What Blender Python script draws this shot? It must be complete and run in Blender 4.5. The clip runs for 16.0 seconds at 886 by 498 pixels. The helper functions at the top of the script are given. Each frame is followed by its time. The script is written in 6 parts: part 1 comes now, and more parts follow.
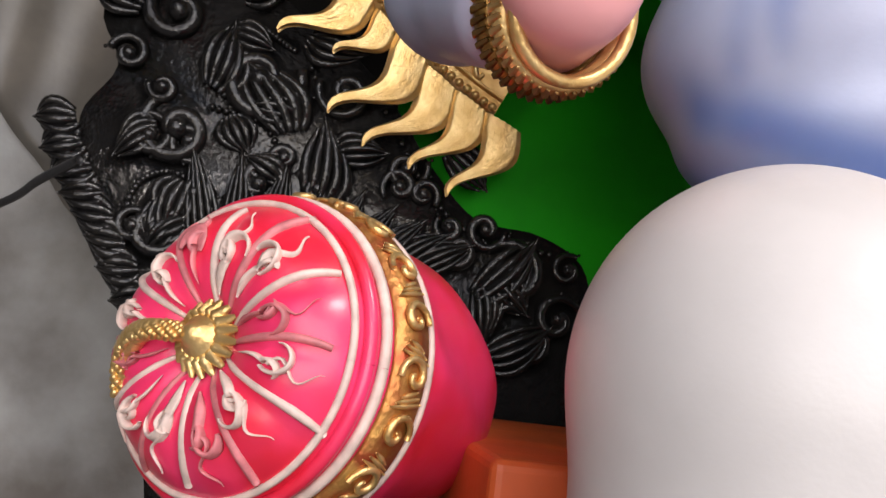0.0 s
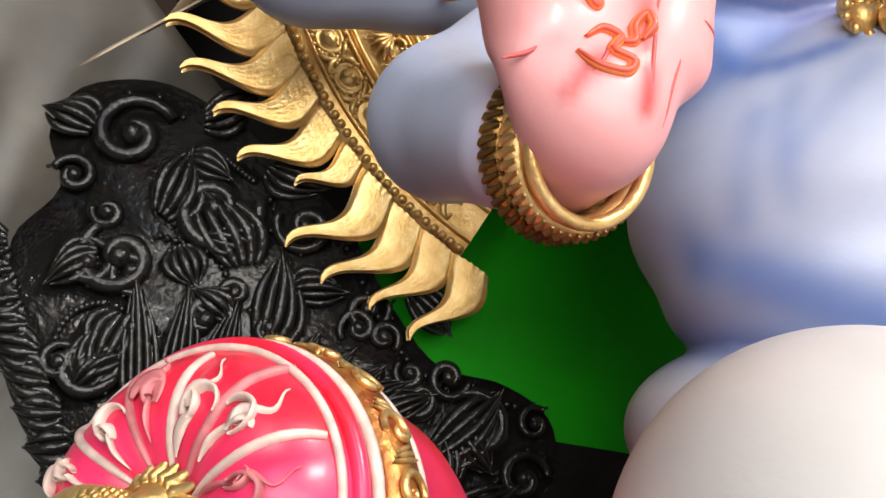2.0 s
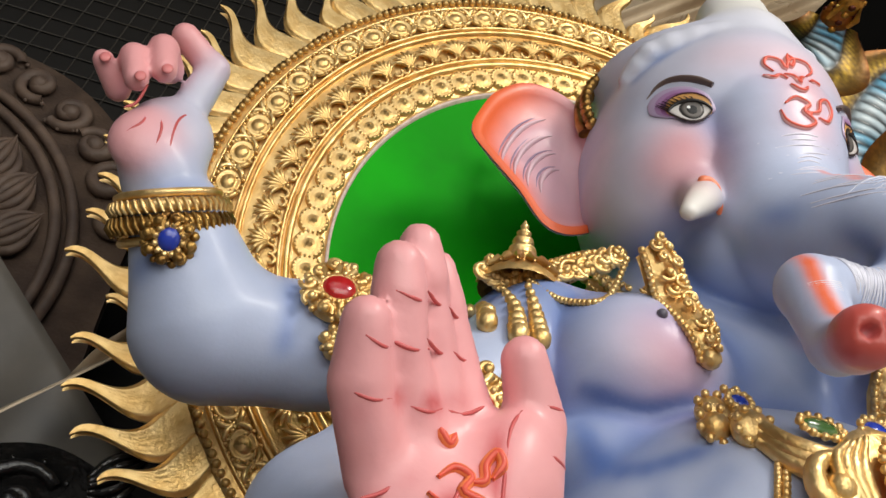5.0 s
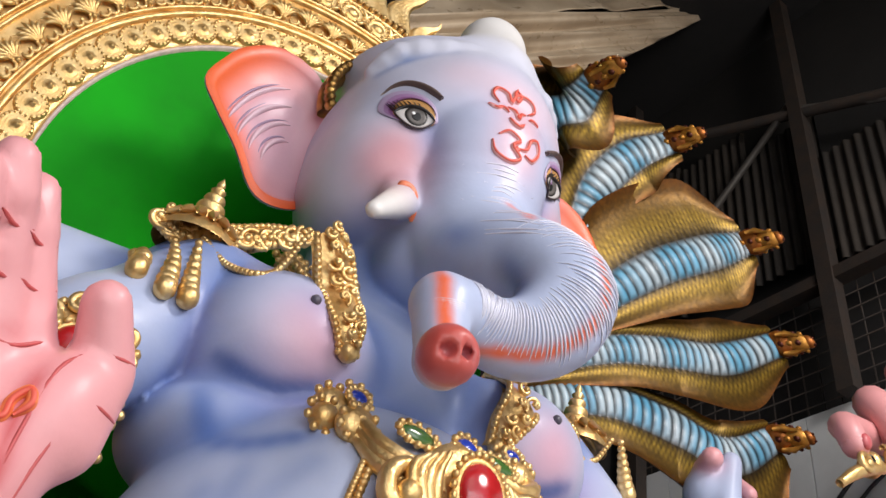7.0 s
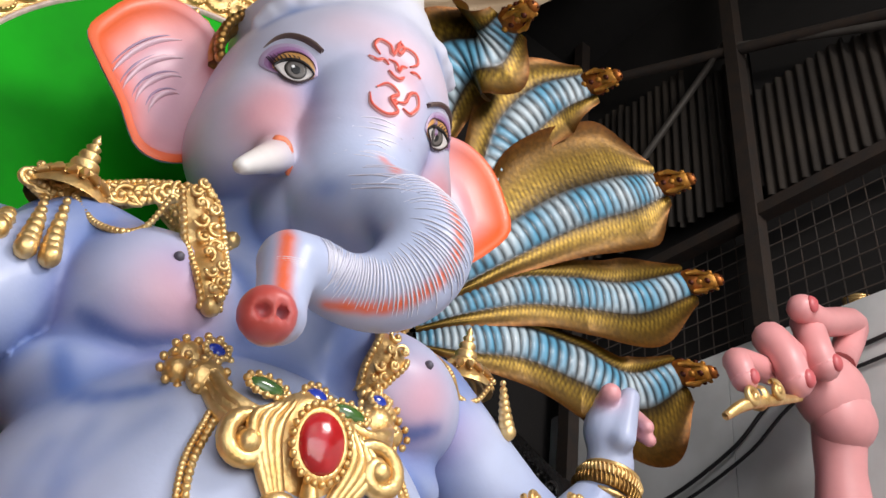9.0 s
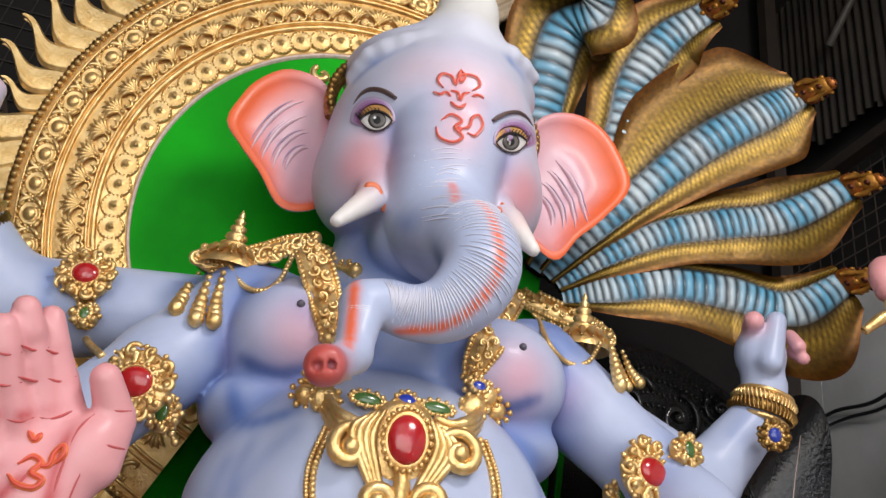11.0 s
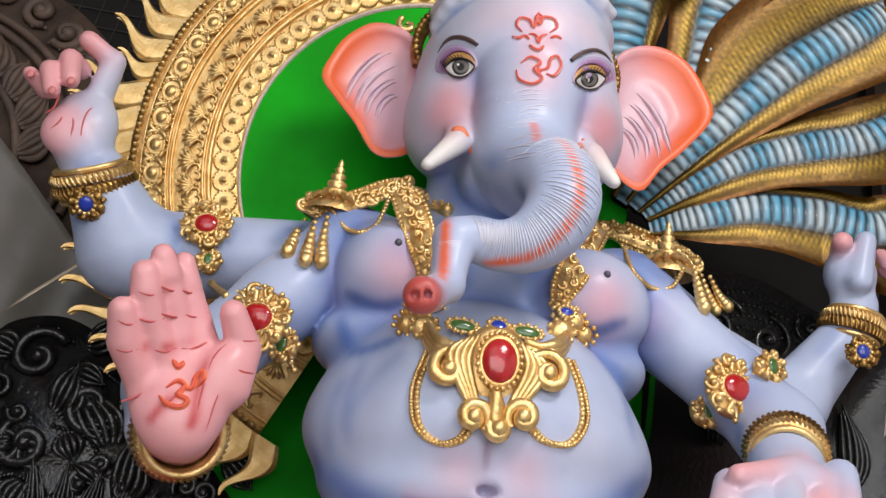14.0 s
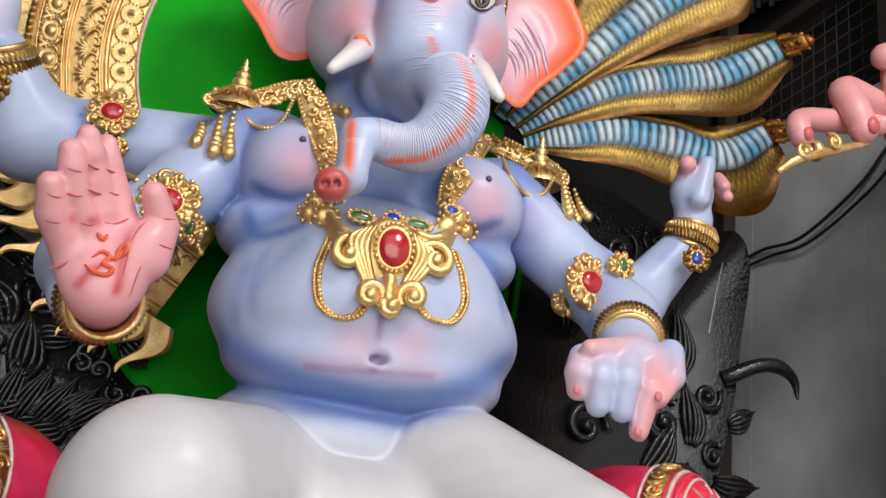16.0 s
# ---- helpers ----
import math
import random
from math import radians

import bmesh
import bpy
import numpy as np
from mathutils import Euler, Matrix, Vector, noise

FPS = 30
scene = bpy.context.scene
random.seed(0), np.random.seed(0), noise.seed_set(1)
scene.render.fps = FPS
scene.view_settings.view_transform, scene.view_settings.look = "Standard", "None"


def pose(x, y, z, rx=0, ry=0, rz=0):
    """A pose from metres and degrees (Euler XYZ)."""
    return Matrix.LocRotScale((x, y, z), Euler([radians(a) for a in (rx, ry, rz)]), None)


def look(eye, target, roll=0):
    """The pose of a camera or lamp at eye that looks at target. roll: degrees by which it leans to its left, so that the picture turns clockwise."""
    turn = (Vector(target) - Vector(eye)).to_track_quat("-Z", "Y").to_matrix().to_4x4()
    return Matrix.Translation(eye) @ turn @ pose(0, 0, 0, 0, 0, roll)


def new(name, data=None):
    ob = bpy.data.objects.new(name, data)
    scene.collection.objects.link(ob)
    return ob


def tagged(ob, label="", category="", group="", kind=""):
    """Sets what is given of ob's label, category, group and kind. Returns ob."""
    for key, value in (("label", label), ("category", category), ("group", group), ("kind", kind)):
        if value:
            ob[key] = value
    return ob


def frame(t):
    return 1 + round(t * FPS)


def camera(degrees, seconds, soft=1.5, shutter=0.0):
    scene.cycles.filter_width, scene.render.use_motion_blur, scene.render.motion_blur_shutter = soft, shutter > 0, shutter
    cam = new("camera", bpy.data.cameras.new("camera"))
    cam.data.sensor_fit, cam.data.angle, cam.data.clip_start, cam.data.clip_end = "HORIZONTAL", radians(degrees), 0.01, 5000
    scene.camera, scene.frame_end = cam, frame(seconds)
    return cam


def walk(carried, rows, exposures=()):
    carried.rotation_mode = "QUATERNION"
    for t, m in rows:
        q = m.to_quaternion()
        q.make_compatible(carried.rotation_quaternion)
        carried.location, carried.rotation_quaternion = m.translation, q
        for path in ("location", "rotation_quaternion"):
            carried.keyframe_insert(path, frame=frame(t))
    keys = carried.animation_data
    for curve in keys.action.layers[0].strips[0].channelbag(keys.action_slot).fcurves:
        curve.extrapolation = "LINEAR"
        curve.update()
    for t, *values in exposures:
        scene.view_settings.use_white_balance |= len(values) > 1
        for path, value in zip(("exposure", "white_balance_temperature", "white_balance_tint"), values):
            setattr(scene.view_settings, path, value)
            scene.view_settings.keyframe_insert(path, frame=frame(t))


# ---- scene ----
cam = camera(54.9, 16.0)
METRES, EYE, TILT, LEAN, TURN = 3.2, 1.5, 8.0, -7.0, -8.0
ROWS = [
    (0.0, 0.0, 0.0, 0.0, 0.0, 0.0, 0.0),
    (0.5, -0.0357, 0.055, -0.0288, 0.25, -6.11, -0.24),
    (1.0, -0.0516, 0.07, -0.0338, -0.82, -4.8, -0.71),
    (1.5, -0.0468, 0.0704, -0.0159, -2.49, 1.71, -1.22),
    (2.0, -0.035, 0.0575, 0.0077, -4.93, 9.42, -1.53),
    (2.5, -0.0247, 0.047, 0.0351, -6.73, 15.58, -1.29),
    (3.0, -0.0182, 0.0377, 0.0485, -7.24, 20.35, -1.05),
    (3.5, -0.0189, 0.036, 0.0531, -6.73, 24.37, -0.4),
    (6.0, 0.0327, 0.0008, 0.0628, -16.79, 31.43, -3.9),
    (6.5, 0.0679, -0.0045, 0.0625, -23.11, 30.82, -5.15),
    (7.0, 0.0942, -0.0083, 0.0636, -28.48, 30.28, -6.17),
    (7.5, 0.1167, -0.0099, 0.0657, -33.45, 29.88, -6.81),
    (8.0, 0.1388, -0.0138, 0.0666, -34.09, 28.81, -6.43),
    (10.5, 0.242, -0.2707, 0.1158, -13.96, 20.25, -1.32),
    (11.0, 0.2997, -0.3273, 0.1295, -8.44, 18.43, -1.52),
    (11.5, 0.3297, -0.365, 0.1395, -5.61, 17.62, -0.46),
    (12.0, 0.3296, -0.3754, 0.141, -4.39, 17.35, -0.54),
    (12.5, 0.3251, -0.3789, 0.1395, -1.93, 16.75, -0.66),
    (13.0, 0.3212, -0.3811, 0.1374, 1.13, 16.17, -0.46),
    (13.5, 0.3149, -0.3855, 0.1349, 2.94, 14.8, -0.03),
    (14.0, 0.3056, -0.3972, 0.1055, -1.39, 14.24, -0.85),
    (14.5, 0.2709, -0.4397, 0.0728, -7.11, 13.85, -1.35),
    (15.0, 0.249, -0.4815, 0.066, -9.96, 14.1, -0.99),
    (15.5, 0.249, -0.5004, 0.0655, -10.35, 13.61, -1.1),
    (16.0, 0.2574, -0.4998, 0.0542, -10.83, 8.96, -1.57),
]
walk(cam, [(t, pose(0, 0, EYE, TILT, LEAN, TURN) @ pose(METRES * x, METRES * y, METRES * z, 90 + pitch, roll, yaw)) for t, x, y, z, yaw, pitch, roll in ROWS],
     exposures=[(0.0, 0.5, 6850, 15), (1.5, 0.85, 6850, 13), (2.5, 0.68, 7200, 6), (3.5, 0.33, 7300, 4), (6.0, -0.08, 6650, 10), (8.0, 0.22, 6550, 13), (10.5, -0.13, 6550, 11), (14.0, -0.12, 6550, 11), (16.0, -0.03, 6500, 11)])

# ---- light: daylight through the open front of the shed, and an added key lamp ----
world = bpy.data.worlds.new("world")
scene.world = world
world.use_nodes = True
wn = world.node_tree.nodes
sky = wn.new("ShaderNodeTexSky")
sky.sky_type, sky.sun_disc, sky.sun_elevation, sky.sun_rotation = "NISHITA", False, radians(40), radians(200)
world.node_tree.links.new(sky.outputs[0], wn["Background"].inputs[0])
wn["Background"].inputs[1].default_value = 0.1


def area_lamp(name, eye, target, sx, sy, watts, colour):
    data = bpy.data.lights.new(name, "AREA")
    data.shape, data.size, data.size_y, data.energy, data.color = "RECTANGLE", sx, sy, watts, colour
    ob = new(name, data)
    ob.matrix_world = look(eye, target)
    return ob


area_lamp("front_opening_light", (0.6, -5.0, 3.0), (1.2, 1.8, 2.3), 7.0, 4.5, 270, (0.97, 0.98, 1.0))
# added key lamp, unseen, high on the right; throws the ear's shadow down left
area_lamp("high_right_key", (2.9, -2.2, 6.4), (1.2, 2.0, 3.0), 1.4, 1.0, 175, (1.0, 0.96, 0.92))

# ---- materials ----
def material(name, colour, rough=0.5, metal=0.0, vary=0.12, scale=6.0, bump=0.0, bump_scale=60.0, coat=0.0, second=None, attribute="", emit=0.0, shine=0.5):
    m = bpy.data.materials.new(name)
    m.use_nodes = True
    nt, bs = m.node_tree, m.node_tree.nodes["Principled BSDF"]
    L = nt.links.new
    tc = nt.nodes.new("ShaderNodeTexCoord")
    n1 = nt.nodes.new("ShaderNodeTexNoise")
    n1.inputs["Scale"].default_value, n1.inputs["Detail"].default_value = scale, 6.0
    L(tc.outputs["Object"], n1.inputs["Vector"])
    n2 = nt.nodes.new("ShaderNodeTexNoise")
    n2.inputs["Scale"].default_value, n2.inputs["Detail"].default_value = bump_scale, 4.0
    L(tc.outputs["Object"], n2.inputs["Vector"])
    ramp = nt.nodes.new("ShaderNodeValToRGB")
    ramp.color_ramp.elements[0].position, ramp.color_ramp.elements[1].position = 0.35, 0.68
    L(n1.outputs[0], ramp.inputs[0])
    mix = nt.nodes.new("ShaderNodeMix")
    mix.data_type = "RGBA"
    L(ramp.outputs[0], mix.inputs[0])
    if attribute:
        at = nt.nodes.new("ShaderNodeAttribute")
        at.attribute_name = attribute
        hs = nt.nodes.new("ShaderNodeHueSaturation")
        hs.inputs["Value"].default_value = 1 - vary
        L(at.outputs["Color"], hs.inputs["Color"])
        L(hs.outputs[0], mix.inputs[6])
        L(at.outputs["Color"], mix.inputs[7])
    else:
        two = second or tuple(c * (1 - vary * 2) for c in colour)
        mix.inputs[6].default_value, mix.inputs[7].default_value = (*two, 1), (*colour, 1)
    L(mix.outputs[2], bs.inputs["Base Color"])
    rr = nt.nodes.new("ShaderNodeMapRange")
    rr.inputs["To Min"].default_value, rr.inputs["To Max"].default_value = max(rough - 0.1, 0.03), min(rough + 0.1, 1)
    L(n2.outputs[0], rr.inputs[0])
    L(rr.outputs[0], bs.inputs["Roughness"])
    bs.inputs["Metallic"].default_value = metal
    bs.inputs["Specular IOR Level"].default_value = shine
    bs.inputs["Coat Weight"].default_value = coat
    bs.inputs["Coat Roughness"].default_value = 0.15
    if emit:
        bs.inputs["Emission Color"].default_value, bs.inputs["Emission Strength"].default_value = (*colour, 1), emit
    if bump:
        bp = nt.nodes.new("ShaderNodeBump")
        bp.inputs["Strength"].default_value, bp.inputs["Distance"].default_value = bump, 0.01
        L(n2.outputs[0], bp.inputs["Height"])
        L(bp.outputs[0], bs.inputs["Normal"])
    return m


PAINT = material("airbrushed_paint", (1, 1, 1), 0.43, vary=0.06, scale=9, bump=0.04, bump_scale=90, coat=0.06, attribute="paint")
GOLD = material("gold_paint", (0.92, 0.66, 0.30), 0.36, 0.78, scale=14, bump=0.3, bump_scale=70, second=(0.70, 0.43, 0.15))
GOLD_DARK = material("old_gold_paint", (0.52, 0.31, 0.09), 0.36, 0.85, scale=18, bump=0.5, bump_scale=60, second=(0.22, 0.11, 0.03))
GREEN = material("green_backing_paint", (0.0, 0.42, 0.005), 0.6, shine=0.15, vary=0.14, scale=2.5, bump=0.05, bump_scale=40)
BLACK = material("glossy_black_paint", (0.007, 0.007, 0.0075), 0.2, scale=10, bump=0.4, bump_scale=48, shine=0.5, second=(0.014, 0.013, 0.012))
WHITE = material("white_primer", (0.78, 0.75, 0.72), 0.42, scale=5, bump=0.08, bump_scale=50, second=(0.66, 0.62, 0.60))
RED_GEM = material("red_gem_paint", (0.50, 0.018, 0.02), 0.16, scale=20, coat=0.6, bump=0.15, bump_scale=40)
BLUE_GEM = material("blue_gem_paint", (0.02, 0.05, 0.42), 0.14, scale=20, coat=0.6)
GREEN_GEM = material("green_gem_paint", (0.06, 0.15, 0.03), 0.18, scale=20, coat=0.6)
PINK = material("pink_cloth_paint", (0.86, 0.045, 0.16), 0.34, vary=0.18, scale=5, bump=0.06, bump_scale=40, coat=0.2, second=(0.74, 0.02, 0.05))
CREAM = material("cream_trim_paint", (0.80, 0.62, 0.55), 0.45, scale=30, vary=0.15)
ORANGE = material("orange_paint", (0.62, 0.10, 0.02), 0.55, scale=4, bump=0.06, vary=0.12)
GREY_WALL = material("grey_cement_wall", (0.36, 0.36, 0.35), 0.85, scale=2.0, bump=0.3, bump_scale=25, second=(0.14, 0.125, 0.11))
DARK_STEEL = material("dark_steel", (0.03, 0.025, 0.022), 0.7, 0.2, scale=8, bump=0.2, second=(0.045, 0.03, 0.022))
RUSTY_SHEET = material("weathered_roof_sheet", (0.034, 0.025, 0.018), 0.8, scale=2.5, bump=0.2, second=(0.016, 0.012, 0.009))
BROWN = material("brown_primer_carving", (0.16, 0.105, 0.075), 0.6, scale=6, bump=0.3, second=(0.08, 0.052, 0.04))
FLOOR_MAT = material("concrete_floor", (0.23, 0.22, 0.21), 0.8, scale=3, bump=0.2)
ROOF_MAT = material("dark_roof", (0.014, 0.012, 0.011), 0.95, scale=3)
WIRE = material("black_cable", (0.02, 0.02, 0.022), 0.5)


# ---- mesh builder ----
class Build:
    """Collects vertices and faces of one mesh, with a colour for each vertex where wanted."""

    def __init__(self):
        self.v, self.f, self.c, self.k = [], [], [], []

    def add(self, verts, faces, colour=None, slot=0):
        o = len(self.v)
        self.v += [tuple(map(float, p)) for p in verts]
        self.f += [tuple(i + o for i in q) for q in faces]
        self.k += [slot] * len(faces)
        if colour is not None and not (isinstance(colour, (list, np.ndarray)) and len(colour) == len(verts)):
            colour = [colour] * len(verts)
        self.c += [tuple(q) for q in colour] if colour is not None else [(1, 1, 1)] * len(verts)
        return self


def V(*a):
    return np.array(a if len(a) > 1 else a[0], float)


def unit(a):
    a = np.asarray(a, float)
    return a / (np.linalg.norm(a) + 1e-9)


def axes(d, up=(0, 0, 1)):
    d = unit(d)
    s = np.cross(d, up)
    if np.linalg.norm(s) < 1e-3:
        s = np.cross(d, (1, 0, 0))
    s = unit(s)
    return d, s, np.cross(s, d)


def grid_faces(nu, nv, wrap_u=False, wrap_v=False):
    fs = []
    for i in range(nu if wrap_u else nu - 1):
        for j in range(nv if wrap_v else nv - 1):
            a, b = i * nv + j, i * nv + (j + 1) % nv
            c, d = ((i + 1) % nu) * nv + (j + 1) % nv, ((i + 1) % nu) * nv + j
            fs.append((a, b, c, d))
    return fs


def spline(pts, n, closed=False):
    """Catmull-Rom through pts, n samples."""
    p = np.array(pts, float)
    m = len(p)
    q = np.vstack([p[-1], p, p[0], p[1]]) if closed else np.vstack([2 * p[0] - p[1], p, 2 * p[-1] - p[-2]])
    segs = m if closed else m - 1
    out = []
    for t in np.linspace(0, segs, n, endpoint=not closed):
        i = min(int(t), segs - 1)
        u = t - i
        a, b, c, d = q[i], q[i + 1], q[i + 2], q[i + 3]
        out.append(0.5 * (2 * b + (c - a) * u + (2 * a - 5 * b + 4 * c - d) * u * u + (3 * b - a - 3 * c + d) * u ** 3))
    return np.array(out)


def tube(B, path, radius, n=8, colour=None, slot=0, flat=1.0, up=(0, 0, 1), cap=True):
    path = np.array(path, float)
    m = len(path)
    rad = np.full(m, radius) if np.isscalar(radius) else np.interp(np.linspace(0, 1, m), np.linspace(0, 1, len(radius)), radius)
    verts = []
    tang = np.gradient(path, axis=0)
    s_prev = None
    for i in range(m):
        d = unit(tang[i])
        if s_prev is None:
            d, s, u = axes(d, up)
        else:
            s = unit(s_prev - d * np.dot(s_prev, d))
            u = np.cross(s, d)
        s_prev = s
        for j in range(n):
            a = 2 * math.pi * j / n
            verts.append(path[i] + rad[i] * (math.cos(a) * s + flat * math.sin(a) * u))
    fs = grid_faces(m, n, wrap_v=True)
    if cap:
        fs += [tuple(range(n)), tuple((m - 1) * n + j for j in reversed(range(n)))]
    B.add(verts, fs, colour, slot)
    return B


def ball(B, c, r, n=8, m=6, colour=None, slot=0, axes3=None):
    r = V(r, r, r) if np.isscalar(r) else V(r)
    A = np.eye(3) if axes3 is None else np.array(axes3).T
    verts = []
    for i in range(m + 1):
        th = math.pi * i / m
        th = min(max(th, 0.06), math.pi - 0.06)
        for j in range(n):
            ph = 2 * math.pi * j / n
            verts.append(V(c) + A @ (r * V(math.sin(th) * math.cos(ph), math.sin(th) * math.sin(ph), math.cos(th))))
    fs = [q[::-1] for q in grid_faces(m + 1, n, wrap_v=True)] + [tuple(range(n)), tuple(m * n + j for j in reversed(range(n)))]
    B.add(verts, fs, colour, slot)
    return B


def lathe(B, prof, origin, axis, n=24, colour=None, slot=0, sx=1.0, sy=1.0, up=(0, 0, 1)):
    """prof: (radius, height) along the axis."""
    d, s, u = axes(axis, up)
    verts = []
    for r, h in prof:
        for j in range(n):
            a = 2 * math.pi * j / n
            verts.append(V(origin) + d * h + max(r, 1e-4) * (sx * math.cos(a) * s + sy * math.sin(a) * u))
    B.add(verts, grid_faces(len(prof), n, wrap_v=True), colour, slot)
    return B


def box(B, lo, hi, colour=None, slot=0):
    x0, y0, z0 = lo
    x1, y1, z1 = hi
    B.add([(x0, y0, z0), (x1, y0, z0), (x1, y1, z0), (x0, y1, z0), (x0, y0, z1), (x1, y0, z1), (x1, y1, z1), (x0, y1, z1)],
          [(0, 3, 2, 1), (4, 5, 6, 7), (0, 1, 5, 4), (1, 2, 6, 5), (2, 3, 7, 6), (3, 0, 4, 7)], colour, slot)
    return B


def mesh_of(name, B, mats, smooth=True, paint=False):
    me = bpy.data.meshes.new(name)
    me.from_pydata(B.v, [], B.f)
    for m in (mats if isinstance(mats, (list, tuple)) else [mats]):
        me.materials.append(m)
    me.polygons.foreach_set("material_index", B.k)
    me.polygons.foreach_set("use_smooth", [smooth] * len(B.f))
    if paint:
        at = me.color_attributes.new("paint", "FLOAT_COLOR", "POINT")
        at.data.foreach_set("color", np.c_[np.array(B.c), np.ones(len(B.c))].ravel())
    me.update()
    return me


def solid(name, B, mats, label="", category="", group="", kind="", smooth=True, paint=False):
    ob = new(name, mesh_of(name, B, mats, smooth, paint))
    return tagged(ob, label, category, group, kind)


def thing(name, label, category, group="", at=(0, 0, 0)):
    ob = new(name)
    ob.location = at
    ob.empty_display_size = 0.1
    return tagged(ob, label, category, group)


def part(name, B, mats, parent, label="", smooth=True, kind="", paint=False):
    ob = new(name, mesh_of(name, B, mats, smooth, paint))
    ob.parent = parent
    base = parent
    off = Vector((0, 0, 0))
    while base is not None:
        off += Vector(base.location)
        base = base.parent
    ob.matrix_parent_inverse = Matrix.Translation(-off)
    return tagged(ob, label, kind=kind)


def placed(name, me, parent, m, label=""):
    """A part on a shared mesh, at the pose m of the world, under a thing that stands at the origin."""
    ob = new(name, me)
    ob.parent = parent
    ob.matrix_basis = m
    return tagged(ob, label)


def frame_at(o, x, y, z):
    """A pose from an origin and three axes."""
    return Matrix(((x[0], y[0], z[0], o[0]), (x[1], y[1], z[1], o[1]), (x[2], y[2], z[2], o[2]), (0, 0, 0, 1)))


GREY_BOARD = material("pale_grey_board", (0.74, 0.75, 0.75), 0.6, scale=1.8, bump=0.12, bump_scale=18, second=(0.56, 0.57, 0.56))
PALE_STEEL = material("dusty_steel", (0.09, 0.08, 0.07), 0.6, 0.4, scale=8)
PLASTIC = material("dusty_plastic_sheet", (0.18, 0.16, 0.135), 0.36, scale=2.2, bump=0.2, bump_scale=12, second=(0.10, 0.092, 0.08))
BEIGE_PLASTIC = material("beige_plastic_sheet", (0.58, 0.47, 0.34), 0.3, scale=2.5, bump=0.2, bump_scale=9, second=(0.40, 0.30, 0.20))

# ---- the idol: one body of smoothly joined rounded forms ----
SKIN, PALE, ROSE, PRIMER = (0.46, 0.52, 0.70), (0.55, 0.56, 0.69), (0.80, 0.36, 0.37), (0.62, 0.595, 0.59)
BLUE, CORAL = (0.075, 0.16, 0.46), (0.85, 0.14, 0.035)
FORMS, SPRAYS = [], []


def cone(group, a, b, ra, rb, k=0.06, colour=SKIN, cut=False):
    FORMS.append((group, "cone", V(a), V(b), ra, rb, k, V(colour), cut))


def egg(group, c, r, k=0.08, colour=SKIN, turn=(0, 0, 0), cut=False):
    R = np.array(Euler([radians(q) for q in turn]).to_matrix())
    FORMS.append((group, "egg", V(c), V(r), R, 0, k, V(colour), cut))


def spray(a, b, r, colour, strength=0.7):
    """Airbrushed colour round a line from a to b."""
    SPRAYS.append((V(a), V(b), r, V(colour), strength))


def distance(fm, p):
    if fm[1] == "cone":
        a, b, ra, rb = fm[2:6]
        ba = b - a
        h = np.clip((p - a) @ ba / (ba @ ba), 0, 1)
        return np.linalg.norm(p - a - h[..., None] * ba, axis=-1) - (ra + (rb - ra) * h)
    q = (p - fm[2]) @ fm[4]
    k0, k1 = np.linalg.norm(q / fm[3], axis=-1), np.linalg.norm(q / fm[3] ** 2, axis=-1)
    return k0 * (k0 - 1) / np.maximum(k1, 1e-6)


def bounds(fm, pad):
    if fm[1] == "cone":
        r = max(fm[4], fm[5]) + pad
        return np.minimum(fm[2], fm[3]) - r, np.maximum(fm[2], fm[3]) + r
    r = np.sqrt(((fm[4] * fm[3]) ** 2).sum(1)) + pad
    return fm[2] - r, fm[2] + r


def smooth_min(a, b, k):
    h = np.maximum(k - np.abs(a - b), 0) / k
    return np.minimum(a, b) - h * h * k * 0.25


def field(p, groups=None):
    """Distance to the body, or to some groups of its forms, at points p."""
    total = None
    for g in sorted(groups or {f[0] for f in FORMS}):
        d = None
        for f in FORMS:
            if f[0] == g:
                e = distance(f, p)
                d = e if d is None else (-smooth_min(-d, e, f[6]) if f[8] else smooth_min(d, e, f[6]))
        total = d if total is None else smooth_min(total, d, 0.012)
    return total


def onto(p, way=(0, 1, 0), lift=0.0, reach=1.6, groups=None):
    """Points moved along way until they meet the body."""
    p = np.array(p, float).reshape(-1, 3)
    q, w = p.copy(), unit(way)
    gone = np.zeros(len(p))
    for _ in range(30):
        d = field(q, groups) - lift
        step = np.where(gone < reach, d * 0.92, 0)
        gone += step
        q = p + gone[:, None] * w
    return q


def trace(eye, through_pts, groups=(0, 1, 2, 3, 4, 5)):
    """Where lines from a point in front, through points (x, z) of the plane y = 2, meet the body."""
    e = V(eye)
    ways = np.array([unit(V(x, 2.0, z) - e) for x, z in through_pts])
    gone = np.full(len(ways), 0.9)
    for _ in range(36):
        gone = np.minimum(gone + 0.92 * field(e + gone[:, None] * ways, groups), 4.6)
    hit = gone < 4.5
    for i in np.flatnonzero(~hit):
        if hit.any():
            gone[i] = gone[np.flatnonzero(hit)[np.abs(np.flatnonzero(hit) - i).argmin()]]
    return e + gone[:, None] * ways


def mist(eye, through_pts, r, colour, strength, groups=(0, 1, 2, 3, 4, 5)):
    """Airbrushed colour along a line laid on the body as seen from a point in front."""
    p = trace(eye, spline(through_pts, 3 * len(through_pts)) if len(through_pts) > 2 else through_pts, groups)
    for a, b in zip(p[:-1], p[1:]):
        spray(a, b, r, colour, strength)


def dab(a, b, r, colour, strength):
    """Airbrushed colour along a line of the torso, given a little in front of it."""
    p = onto([(a[0], 0.95, a[2]), (b[0], 0.95, b[2])], groups=(0,))
    spray(p[0], p[1], r, colour, strength)


